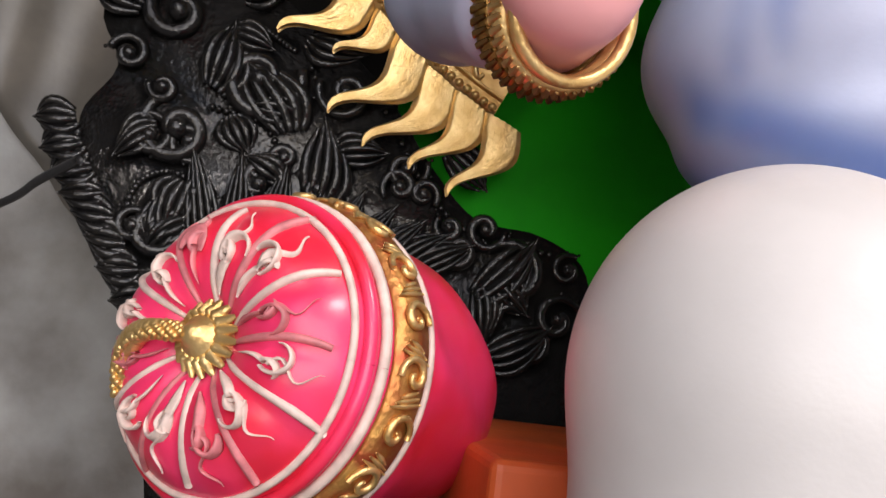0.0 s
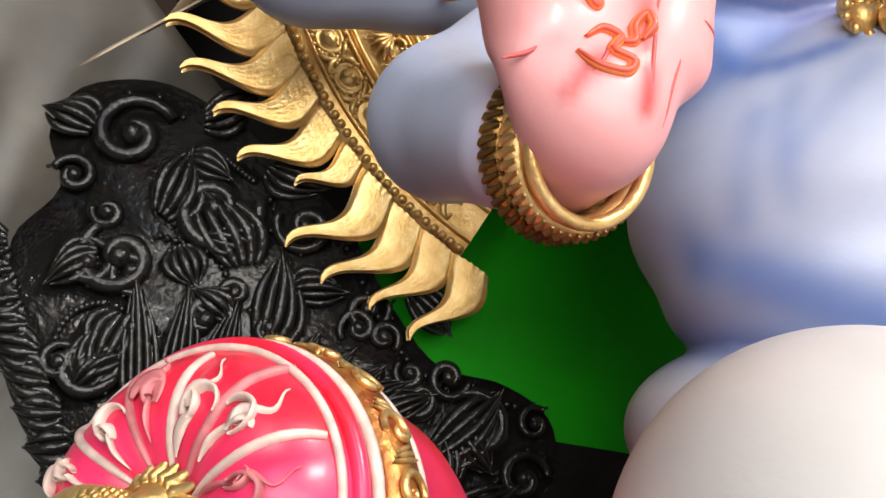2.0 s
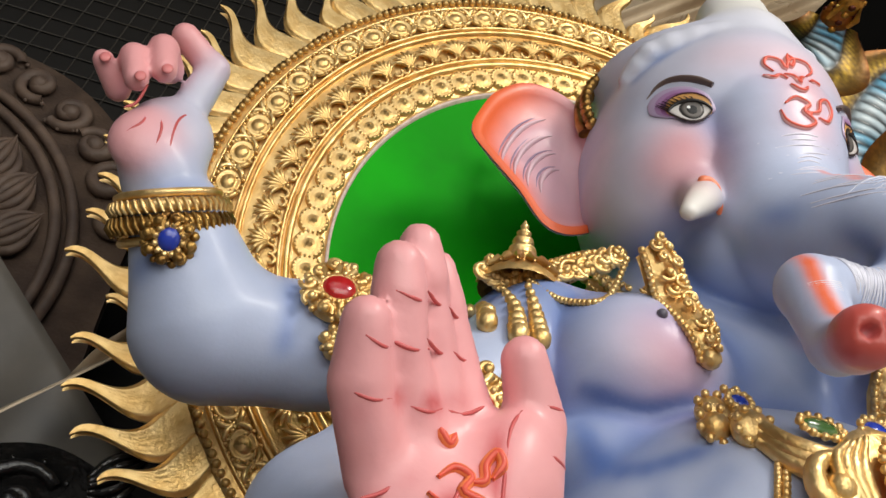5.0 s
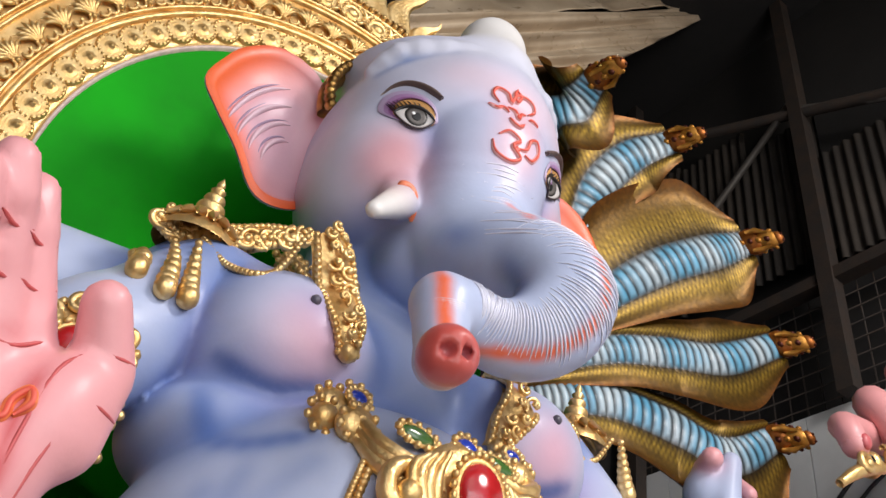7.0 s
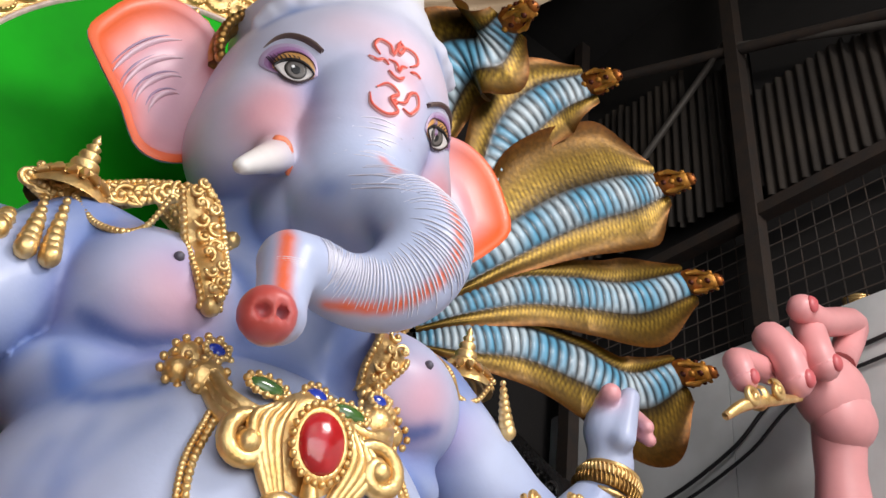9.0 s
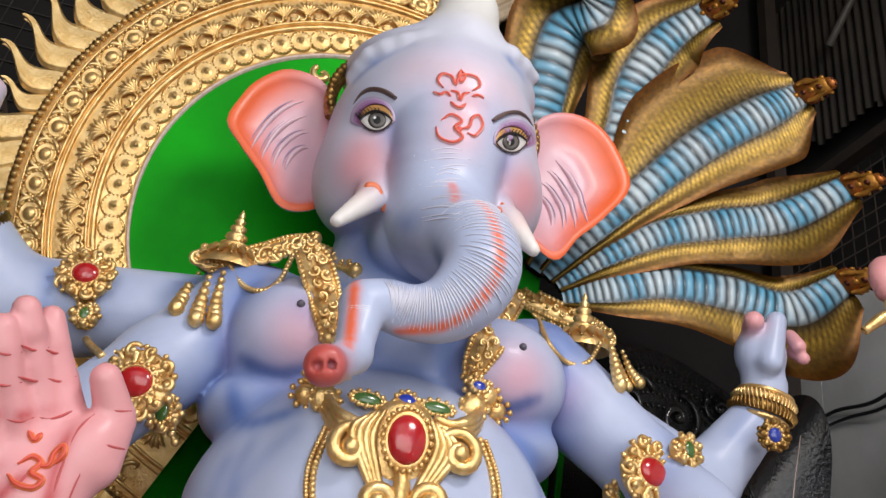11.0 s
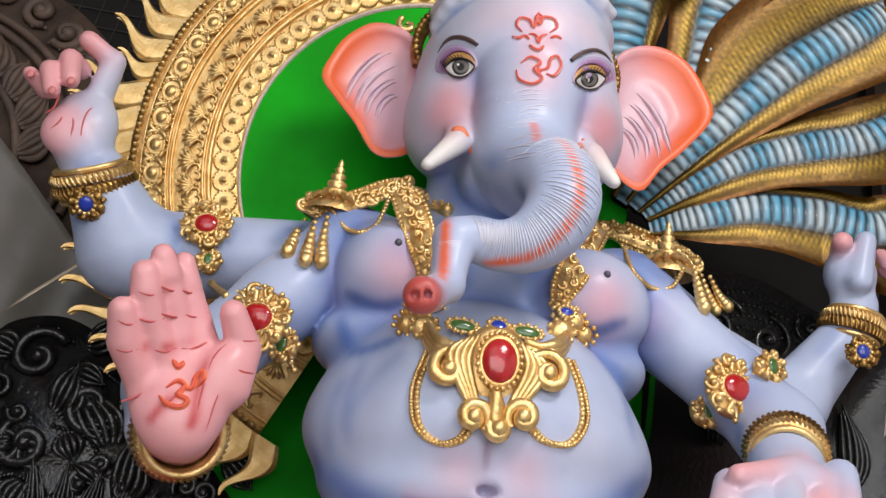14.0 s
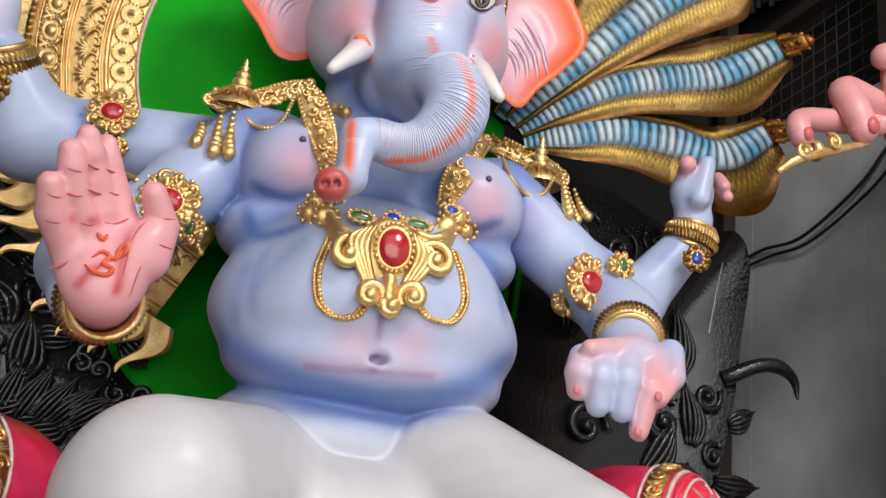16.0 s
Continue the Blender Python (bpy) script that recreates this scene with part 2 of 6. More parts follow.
# torso and belly
egg(0, (1.36, 2.10, 3.00), (0.60, 0.36, 0.36), 0.10)
egg(0, (0.97, 1.92, 2.97), (0.29, 0.28, 0.25), 0.045)
egg(0, (1.75, 1.90, 2.99), (0.29, 0.28, 0.25), 0.045)
egg(0, (1.36, 1.94, 2.48), (0.60, 0.53, 0.44), 0.06)
egg(0, (1.385, 1.93, 2.34), (0.69, 0.51, 0.34), 0.14)
egg(0, (1.40, 1.90, 2.12), (0.60, 0.455, 0.19), 0.10)
egg(0, (0.88, 2.02, 2.70), (0.22, 0.28, 0.15), 0.05)
egg(0, (1.85, 2.02, 2.75), (0.22, 0.28, 0.15), 0.05)
egg(0, (1.35, 2.05, 1.84), (0.58, 0.46, 0.28), 0.03, (0.54, 0.565, 0.64))
egg(0, (1.345, 1.430, 2.130), (0.04, 0.10, 0.02), 0.02, cut=True)
cone(0, (1.314, 1.395, 2.300), (1.340, 1.395, 2.150), 0.012, 0.034, 0.035, cut=True)
cone(0, (1.10, 1.375, 2.090), (1.335, 1.375, 2.100), 0.014, 0.024, 0.05, cut=True)
cone(0, (1.335, 1.375, 2.100), (1.57, 1.375, 2.130), 0.024, 0.014, 0.05, cut=True)
# shoulders and neck
egg(0, (0.76, 2.10, 3.14), (0.24, 0.22, 0.19), 0.14)
egg(0, (1.98, 2.10, 3.18), (0.24, 0.22, 0.19), 0.14)
cone(0, (1.37, 2.25, 3.2), (1.38, 2.10, 3.6), 0.34, 0.34, 0.10)
# legs
cone(1, (0.97, 1.75, 1.59), (0.645, 1.13, 1.545), 0.33, 0.30, 0.06, PRIMER)
cone(1, (1.78, 1.75, 1.72), (2.08, 1.13, 1.47), 0.34, 0.31, 0.06, PRIMER)
cone(1, (0.645, 1.12, 1.50), (0.62, 1.14, 0.50), 0.295, 0.24, 0.05, PRIMER)
cone(1, (2.08, 1.12, 1.43), (2.06, 1.14, 0.50), 0.295, 0.24, 0.05, PRIMER)
egg(1, (0.60, 0.97, 0.36), (0.22, 0.40, 0.17), 0.08, PRIMER)
egg(1, (2.04, 0.97, 0.36), (0.22, 0.40, 0.17), 0.08, PRIMER)
egg(1, (1.35, 1.74, 1.52), (0.60, 0.42, 0.26), 0.08, PRIMER)
# upper arms and forearms behind
cone(2, (0.78, 2.28, 3.16), (0.096, 2.300, 3.055), 0.17, 0.185, 0.06)
cone(2, (0.096, 2.300, 3.055), (-0.192, 2.280, 3.000), 0.185, 0.21, 0.05)
cone(2, (-0.221, 2.260, 3.029), (-0.390, 2.120, 3.270), 0.215, 0.135, 0.05)
cone(3, (2.0, 2.3, 3.2), (2.944, 2.350, 2.859), 0.18, 0.17, 0.06)
cone(3, (2.944, 2.350, 2.859), (3.232, 2.250, 3.263), 0.165, 0.115, 0.05)
# front arms
cone(4, (0.74, 2.02, 3.10), (0.507, 1.950, 2.799), 0.19, 0.165, 0.07)
cone(4, (0.507, 1.950, 2.799), (0.191, 1.850, 2.366), 0.165, 0.16, 0.06)
cone(4, (0.191, 1.850, 2.366), (0.257, 1.500, 2.180), 0.165, 0.12, 0.06)
cone(5, (2.0, 2.02, 3.12), (2.459, 1.920, 2.760), 0.20, 0.17, 0.07)
cone(5, (2.459, 1.920, 2.760), (2.550, 1.750, 2.576), 0.17, 0.165, 0.06)
cone(5, (2.550, 1.750, 2.576), (2.386, 1.380, 2.316), 0.165, 0.12, 0.06)

# raised palm
egg(6, (0.313, 1.350, 2.285), (0.165, 0.075, 0.185), 0.05, ROSE, (-8, 0, 8))
egg(6, (0.413, 1.320, 2.315), (0.075, 0.07, 0.14), 0.04, ROSE, (0, 14, 0))
cone(6, (0.328, 1.360, 2.175), (0.318, 1.495, 2.173), 0.12, 0.115, 0.05, ROSE)
cone(6, (0.193, 1.330, 2.281), (0.128, 1.245, 2.372), 0.056, 0.053, 0.02, ROSE)
cone(6, (0.124, 1.232, 2.388), (0.108, 1.180, 2.456), 0.052, 0.042, 0.012, ROSE)
cone(6, (0.247, 1.320, 2.359), (0.187, 1.255, 2.450), 0.054, 0.050, 0.016, ROSE)
cone(6, (0.180, 1.240, 2.465), (0.160, 1.205, 2.524), 0.050, 0.048, 0.01, ROSE)
cone(6, (0.155, 1.195, 2.542), (0.144, 1.178, 2.582), 0.049, 0.043, 0.01, ROSE)
cone(6, (0.300, 1.340, 2.389), (0.245, 1.295, 2.506), 0.052, 0.048, 0.014, ROSE)
cone(6, (0.236, 1.280, 2.522), (0.206, 1.245, 2.588), 0.047, 0.045, 0.01, ROSE)
cone(6, (0.200, 1.225, 2.606), (0.178, 1.200, 2.656), 0.046, 0.039, 0.01, ROSE)
cone(6, (0.356, 1.360, 2.411), (0.306, 1.335, 2.511), 0.050, 0.045, 0.014, ROSE)
cone(6, (0.297, 1.325, 2.527), (0.264, 1.300, 2.592), 0.044, 0.042, 0.01, ROSE)
cone(6, (0.257, 1.290, 2.607), (0.232, 1.275, 2.670), 0.043, 0.037, 0.01, ROSE)
cone(6, (0.455, 1.345, 2.310), (0.470, 1.350, 2.430), 0.070, 0.060, 0.03, ROSE)
cone(6, (0.468, 1.340, 2.448), (0.420, 1.285, 2.535), 0.056, 0.044, 0.012, ROSE)
# lower fist: thumb over the knuckles, fingers hanging
egg(7, (2.364, 1.320, 2.285), (0.165, 0.12, 0.10), 0.03, SKIN)
cone(7, (2.109, 1.270, 2.251), (2.059, 1.190, 2.169), 0.052, 0.054, 0.012, PALE)
cone(7, (2.059, 1.190, 2.169), (2.064, 1.200, 2.106), 0.052, 0.042, 0.010, ROSE)
cone(7, (2.197, 1.260, 2.265), (2.134, 1.160, 2.161), 0.055, 0.058, 0.010, PALE)
cone(7, (2.134, 1.160, 2.161), (2.138, 1.170, 2.056), 0.056, 0.046, 0.010, SKIN)
cone(7, (2.308, 1.260, 2.285), (2.235, 1.150, 2.168), 0.056, 0.060, 0.010, PALE)
cone(7, (2.235, 1.150, 2.168), (2.234, 1.160, 2.049), 0.057, 0.046, 0.010, SKIN)
cone(7, (2.421, 1.260, 2.286), (2.345, 1.160, 2.149), 0.056, 0.056, 0.010, ROSE)
cone(7, (2.345, 1.160, 2.149), (2.316, 1.170, 1.984), 0.054, 0.038, 0.010, ROSE)
cone(7, (2.524, 1.300, 2.345), (2.469, 1.200, 2.223), 0.058, 0.056, 0.014, SKIN)
cone(7, (2.469, 1.200, 2.223), (2.370, 1.130, 2.117), 0.050, 0.040, 0.010, ROSE)
cone(7, (2.375, 1.300, 2.349), (2.096, 1.180, 2.266), 0.045, 0.038, 0.012, ROSE)
# raised fist behind, with curled fingers
egg(8, (-0.484, 2.060, 3.461), (0.14, 0.11, 0.17), 0.04, PALE)
egg(8, (-0.525, 1.990, 3.389), (0.10, 0.07, 0.11), 0.04, ROSE)
cone(8, (-0.448, 2.080, 3.337), (-0.402, 2.120, 3.268), 0.12, 0.115, 0.04)
cone(8, (-0.462, 2.050, 3.603), (-0.427, 2.000, 3.771), 0.06, 0.05, 0.02, PALE)
cone(8, (-0.447, 2.000, 3.782), (-0.540, 1.950, 3.822), 0.046, 0.045, 0.02, ROSE)
cone(8, (-0.552, 1.980, 3.691), (-0.568, 1.900, 3.682), 0.048, 0.045, 0.015, ROSE)
cone(8, (-0.568, 1.900, 3.682), (-0.534, 1.880, 3.577), 0.045, 0.038, 0.012, ROSE)
cone(8, (-0.635, 1.980, 3.632), (-0.632, 1.900, 3.613), 0.046, 0.042, 0.015, ROSE)
cone(8, (-0.632, 1.900, 3.613), (-0.592, 1.880, 3.510), 0.042, 0.036, 0.012, ROSE)
cone(8, (-0.663, 2.000, 3.566), (-0.717, 1.930, 3.595), 0.04, 0.032, 0.015, ROSE)
# raised fist on the other side
egg(9, (3.216, 2.220, 3.543), (0.125, 0.12, 0.15), 0.04)
cone(9, (3.244, 2.240, 3.391), (3.235, 2.250, 3.264), 0.11, 0.11, 0.04)
cone(9, (3.198, 2.120, 3.471), (3.244, 2.120, 3.695), 0.06, 0.05, 0.03)
cone(9, (3.152, 2.200, 3.654), (3.117, 2.120, 3.665), 0.045, 0.05, 0.02, ROSE)
cone(9, (3.380, 2.200, 3.674), (3.365, 2.120, 3.591), 0.035, 0.035, 0.015, ROSE)
cone(9, (3.395, 2.200, 3.593), (3.395, 2.130, 3.536), 0.035, 0.032, 0.015, ROSE)

# head
egg(10, (1.375, 2.08, 3.99), (0.465, 0.52, 0.50), 0.08)
egg(10, (1.37, 1.93, 4.06), (0.43, 0.43, 0.44), 0.14, PALE)
egg(10, (1.375, 1.72, 4.14), (0.20, 0.20, 0.24), 0.16, PALE)
egg(10, (1.07, 1.93, 3.74), (0.19, 0.26, 0.22), 0.14, PALE)
egg(10, (1.68, 1.91, 3.77), (0.19, 0.26, 0.22), 0.14, PALE)
egg(10, (1.37, 1.84, 3.47), (0.22, 0.25, 0.17), 0.10)
egg(10, (1.047, 1.560, 3.831), (0.11, 0.05, 0.062), 0.06, PALE, cut=True)
egg(10, (1.614, 1.540, 3.888), (0.11, 0.05, 0.062), 0.06, PALE, cut=True)
egg(10, (1.375, 2.05, 4.40), (0.465, 0.44, 0.14), 0.13, PALE)
egg(10, (1.375, 1.72, 4.42), (0.12, 0.14, 0.10), 0.07, PALE)
egg(10, (1.385, 1.74, 4.47), (0.18, 0.16, 0.18), 0.10, (0.74, 0.72, 0.70))
egg(10, (1.40, 1.78, 4.68), (0.15, 0.14, 0.17), 0.10, (0.74, 0.72, 0.70))
CAP = spline([(0.945, 1.83, 4.19), (1.01, 1.745, 4.265), (1.165, 1.665, 4.320), (1.355, 1.630, 4.365), (1.58, 1.665, 4.420), (1.745, 1.765, 4.430)], 12)
for i, (a, b) in enumerate(zip(CAP[:-1], CAP[1:])):
    cone(10, a, b, 0.030 + 0.036 * math.sin(math.pi * (i + 0.2) / 11.4), 0.030 + 0.036 * math.sin(math.pi * (i + 1.2) / 11.4), 0.018, (0.60, 0.61, 0.71))
# trunk
TRUNK = spline([(1.375, 1.715, 3.90), (1.383, 1.715, 3.62), (1.40, 1.62, 3.44), (1.452, 1.42, 3.315), (1.475, 1.30, 3.18), (1.440, 1.29, 3.065), (1.365, 1.31, 2.985), (1.268, 1.33, 2.96), (1.18, 1.33, 2.968), (1.105, 1.305, 2.945)], 34)
TRUNK_R = np.interp(np.linspace(0, 1, 34), np.linspace(0, 1, 10), [0.27, 0.235, 0.205, 0.16, 0.138, 0.128, 0.108, 0.090, 0.083, 0.076])
for i in range(33):
    cone(11, TRUNK[i], TRUNK[i + 1], TRUNK_R[i], TRUNK_R[i + 1], 0.006)
cone(11, (1.100, 1.300, 2.925), (1.088, 1.245, 2.745), 0.074, 0.058, 0.03)
cone(11, (1.086, 1.235, 2.741), (1.018, 1.120, 2.655), 0.057, 0.058, 0.03)
cone(11, (1.000, 1.085, 2.643), (0.995, 1.070, 2.635), 0.060, 0.062, 0.01, (0.55, 0.06, 0.03))
cone(11, (0.972, 1.045, 2.622), (0.969, 0.995, 2.607), 0.014, 0.016, 0.006, (0.20, 0.01, 0.01), cut=True)
cone(11, (1.008, 1.045, 2.632), (1.004, 0.995, 2.617), 0.014, 0.016, 0.006, (0.20, 0.01, 0.01), cut=True)
# tusk sockets
cone(10, (1.13, 1.72, 3.61), (1.10, 1.69, 3.55), 0.065, 0.060, 0.05, PALE)
cone(10, (1.62, 1.66, 3.63), (1.655, 1.64, 3.57), 0.065, 0.060, 0.05, PALE)
# the tusks themselves
cone(12, (1.105, 1.67, 3.535), (0.985, 1.575, 3.352), 0.056, 0.027, 0.02, (0.78, 0.74, 0.70))
cone(12, (1.665, 1.62, 3.56), (1.745, 1.55, 3.425), 0.058, 0.028, 0.02, (0.78, 0.74, 0.70))


def paint_of(p):
    """Colour of the paint at points of the surface."""
    w, c, groups = np.zeros(len(p)), np.zeros((len(p), 3)), {}
    best = np.full((len(FORMS), len(p)), 9.0, np.float32)
    for i, f in enumerate(FORMS):
        if f[8]:
            continue
        lo, hi = bounds(f, 0.16)
        m = np.all((p > lo) & (p < hi), axis=1)
        if m.any():
            d = distance(f, p[m])
            e = np.exp(-np.maximum(d, 0) / 0.02)
            w[m] += e
            c[m] += e[:, None] * f[7]
            best[i, m] = d
    c /= np.maximum(w, 1e-6)[:, None]
    # blue sprayed into the folds between the large forms of the body
    fields = [[0, 9, 10, 11], [1], [2], [3, 4, 5], [6], [7], [8]]
    torso = [i for i, f in enumerate(FORMS) if f[0] == 0 and not f[8]]
    sets = [[torso[k] for k in q if k < len(torso)] for q in fields] + [[i for i, f in enumerate(FORMS) if f[0] == g and not f[8]] for g in (2, 3, 4, 5, 10)]
    near = np.sort(np.array([best[q].min(0) for q in sets if q]), axis=0)
    fold = np.clip(1 - (near[1] - near[0]) / 0.17, 0, 1) ** 1.5 * np.clip(1 - near[0] / 0.06, 0, 1)
    fold *= np.clip((p[:, 2] - 1.78) / 0.2, 0, 1)
    c = c * (1 - 0.85 * fold[:, None]) + V(BLUE) * 0.85 * fold[:, None]
    for a, b, r, col, s in SPRAYS:
        ba = b - a
        h = np.clip((p - a) @ ba / max(ba @ ba, 1e-9), 0, 1)
        d = np.linalg.norm(p - a - h[:, None] * ba, axis=1) / r
        k = (s * np.exp(-d * d * 1.6))[:, None]
        c = c * (1 - k) + col * k
    return c


def surface_nets(cell):
    """The zero surface of the forms, as vertices and quads."""
    los, his = zip(*(bounds(f, 0.05) for f in FORMS))
    lo, hi = np.min(los, axis=0), np.max(his, axis=0)
    n = np.ceil((hi - lo) / cell).astype(int) + 2
    D = np.full(n, 0.2, np.float32)
    gs = [lo[i] + cell * np.arange(n[i]) for i in range(3)]
    for g in sorted({f[0] for f in FORMS}):
        fs = [f for f in FORMS if f[0] == g]
        bl, bh = zip(*(bounds(f, 0.06) for f in fs if not f[8]))
        i0 = np.maximum(((np.min(bl, axis=0) - lo) / cell).astype(int), 0)
        i1 = np.minimum(((np.max(bh, axis=0) - lo) / cell).astype(int) + 2, n)
        G = np.full(i1 - i0, 0.2, np.float32)
        for f in fs:
            a, b = bounds(f, 0.14)
            j0 = np.clip(((a - lo) / cell).astype(int), i0, i1)
            j1 = np.clip(((b - lo) / cell).astype(int) + 2, i0, i1)
            if (j1 <= j0).any():
                continue
            s = tuple(slice(q - o, r - o) for q, r, o in zip(j0, j1, i0))
            P = np.stack(np.meshgrid(*(gs[q][j0[q]:j1[q]] for q in range(3)), indexing="ij"), -1)
            e = distance(f, P).astype(np.float32)
            G[s] = -smooth_min(-G[s], e, f[6]) if f[8] else smooth_min(G[s], e, f[6])
        s = tuple(slice(q, r) for q, r in zip(i0, i1))
        D[s] = smooth_min(D[s], G, 0.012)
    neg = D < 0
    cnt = sum(neg[a:n[0] - 1 + a, b:n[1] - 1 + b, c:n[2] - 1 + c].astype(np.int8) for a in (0, 1) for b in (0, 1) for c in (0, 1))
    act = np.argwhere((cnt > 0) & (cnt < 8))
    ident = np.full(cnt.shape, -1, np.int32)
    ident[tuple(act.T)] = np.arange(len(act))
    acc, num = np.zeros((len(act), 3)), np.zeros(len(act))
    corners = [V(a, b, c).astype(int) for a in (0, 1) for b in (0, 1) for c in (0, 1)]
    for i, p in enumerate(corners):
        for q in corners[i + 1:]:
            if np.abs(p - q).sum() != 1:
                continue
            da, db = D[tuple((act + p).T)], D[tuple((act + q).T)]
            m = (da < 0) != (db < 0)
            t = np.where(m, da / np.where(m, da - db, 1), 0)
            acc += np.where(m[:, None], p + t[:, None] * (q - p), 0)
            num += m
    verts = lo + cell * (act + acc / num[:, None])
    quads = []
    for ax in range(3):
        b, c = (ax + 1) % 3, (ax + 2) % 3
        s0, s1 = [slice(1, -1)] * 3, [slice(1, -1)] * 3
        s0[ax], s1[ax] = slice(0, -1), slice(1, None)
        e0, e1 = neg[tuple(s0)], neg[tuple(s1)]
        for flip, m in ((False, e0 & ~e1), (True, ~e0 & e1)):
            at = np.argwhere(m) + 1
            at[:, ax] -= 1
            eb, ec = np.eye(3, dtype=int)[b], np.eye(3, dtype=int)[c]
            q = np.stack([ident[tuple((at - o).T)] for o in (eb + ec, ec, 0 * eb, eb)], 1)
            q = q[(q >= 0).all(1)]
            quads.append(q[:, ::-1] if flip else q)
    return verts, np.vstack(quads)


# sprayed colour: flushed cheeks and chest, blue shadow lines, orange trunk line
spray((1.02, 1.66, 3.66), (1.05, 1.66, 3.70), 0.17, (0.60, 0.22, 0.24), 0.85)
spray((1.72, 1.66, 3.72), (1.72, 1.66, 3.74), 0.17, (0.60, 0.22, 0.24), 0.85)
spray((1.15, 1.52, 4.10), (1.60, 1.52, 4.12), 0.14, (0.74, 0.50, 0.56), 0.45)
spray((1.37, 1.45, 4.02), (1.37, 1.45, 3.80), 0.13, (0.78, 0.42, 0.46), 0.7)
for q in ((0.95, 1.64, 2.93), (1.76, 1.62, 2.94)):
    spray(q, q, 0.17, (0.72, 0.34, 0.40), 0.75)
for q in ((0.797, 1.900, 2.932), (2.067, 1.900, 3.002)):
    spray(q, q, 0.12, (0.68, 0.36, 0.44), 0.55)
dab((1.242, 1.380, 2.182), (1.245, 1.380, 2.163), 0.12, (0.70, 0.38, 0.44), 0.55)
dab((1.465, 1.380, 2.211), (1.468, 1.380, 2.191), 0.12, (0.70, 0.38, 0.44), 0.55)
dab((1.099, 1.380, 2.080), (1.603, 1.380, 2.105), 0.05, (0.74, 0.46, 0.52), 0.5)
spray((1.13, 1.62, 3.85), (1.14, 1.50, 3.50), 0.06, BLUE, 0.35)
spray((1.60, 1.60, 3.85), (1.60, 1.48, 3.50), 0.06, BLUE, 0.35)
spray((1.150, 1.560, 3.400), (1.330, 1.450, 3.350), 0.06, BLUE, 0.55)
spray((-0.493, 2.150, 3.035), (-0.011, 2.150, 3.171), 0.05, BLUE, 0.25)
spray((-0.403, 2.000, 3.240), (-0.278, 2.000, 3.270), 0.06, BLUE, 0.5)
spray((-0.012, 2.100, 3.204), (0.024, 2.120, 2.878), 0.04, BLUE, 0.55)
FACE_VIEW = (0.758, -1.212, 1.880)
for pts in ([(1.634, 3.849), (1.687, 3.808), (1.745, 3.67), (1.754, 3.531), (1.692, 3.379), (1.554, 3.225), (1.358, 3.148)], [(1.143, 3.326), (1.157, 3.169), (1.168, 3.044)], [(1.492, 3.906), (1.508, 3.865), (1.519, 3.821)]):
    mist(FACE_VIEW, pts, 0.023, CORAL, 0.85 if len(pts) != 3 or pts[0][0] < 1.3 else 0.4, (10, 11))
for q in ((1.02, 1.52, 3.53), (1.69, 1.5, 3.56)):
    spray(q, q, 0.07, CORAL, 0.5)
# palm lines and finger creases
for a, b in (((0.163, 1.260, 2.213), (0.231, 1.250, 2.255)), ((0.261, 1.260, 2.160), (0.325, 1.230, 2.266)), ((0.395, 1.240, 2.177), (0.407, 1.220, 2.328)),
             ((0.432, 1.260, 2.152), (0.459, 1.220, 2.284)), ((0.465, 1.260, 2.156), (0.512, 1.220, 2.275)), ((0.380, 1.250, 2.160), (0.366, 1.260, 2.418)),
             ((0.186, 1.250, 2.370), (0.136, 1.240, 2.334)), ((0.253, 1.250, 2.380), (0.359, 1.280, 2.439)), ((0.464, 1.200, 2.350), (0.564, 1.200, 2.365))):
    spray(a, b, 0.022, (0.50, 0.02, 0.025), 0.8)

# airbrushed blue that puts shade into the colour under breasts and belly folds
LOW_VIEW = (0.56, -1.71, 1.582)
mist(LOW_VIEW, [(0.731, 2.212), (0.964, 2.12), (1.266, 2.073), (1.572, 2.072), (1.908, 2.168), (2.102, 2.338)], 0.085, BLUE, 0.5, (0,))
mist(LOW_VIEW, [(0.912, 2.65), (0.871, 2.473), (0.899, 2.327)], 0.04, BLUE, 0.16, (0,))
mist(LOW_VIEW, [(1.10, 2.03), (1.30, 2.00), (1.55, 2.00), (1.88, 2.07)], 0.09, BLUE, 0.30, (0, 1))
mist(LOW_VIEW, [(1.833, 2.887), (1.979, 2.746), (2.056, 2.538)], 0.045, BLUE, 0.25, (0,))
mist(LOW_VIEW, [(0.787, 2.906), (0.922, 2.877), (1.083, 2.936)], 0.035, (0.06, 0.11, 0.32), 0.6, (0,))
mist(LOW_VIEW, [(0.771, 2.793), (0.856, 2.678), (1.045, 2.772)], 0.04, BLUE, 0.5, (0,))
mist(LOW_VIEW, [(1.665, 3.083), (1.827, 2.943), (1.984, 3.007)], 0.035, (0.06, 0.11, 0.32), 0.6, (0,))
# navel creases darkened in the colour, as shade along the cuts
dab((1.321, 1.360, 2.282), (1.332, 1.360, 2.146), 0.02, (0.22, 0.09, 0.18), 0.75)
dab((1.092, 1.330, 2.069), (1.331, 1.340, 2.085), 0.022, (0.25, 0.12, 0.25), 0.5)
dab((1.331, 1.340, 2.085), (1.565, 1.330, 2.105), 0.022, (0.25, 0.12, 0.25), 0.5)
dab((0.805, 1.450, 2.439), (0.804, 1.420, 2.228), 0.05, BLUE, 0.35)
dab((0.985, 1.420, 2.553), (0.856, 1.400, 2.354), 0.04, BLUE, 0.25)
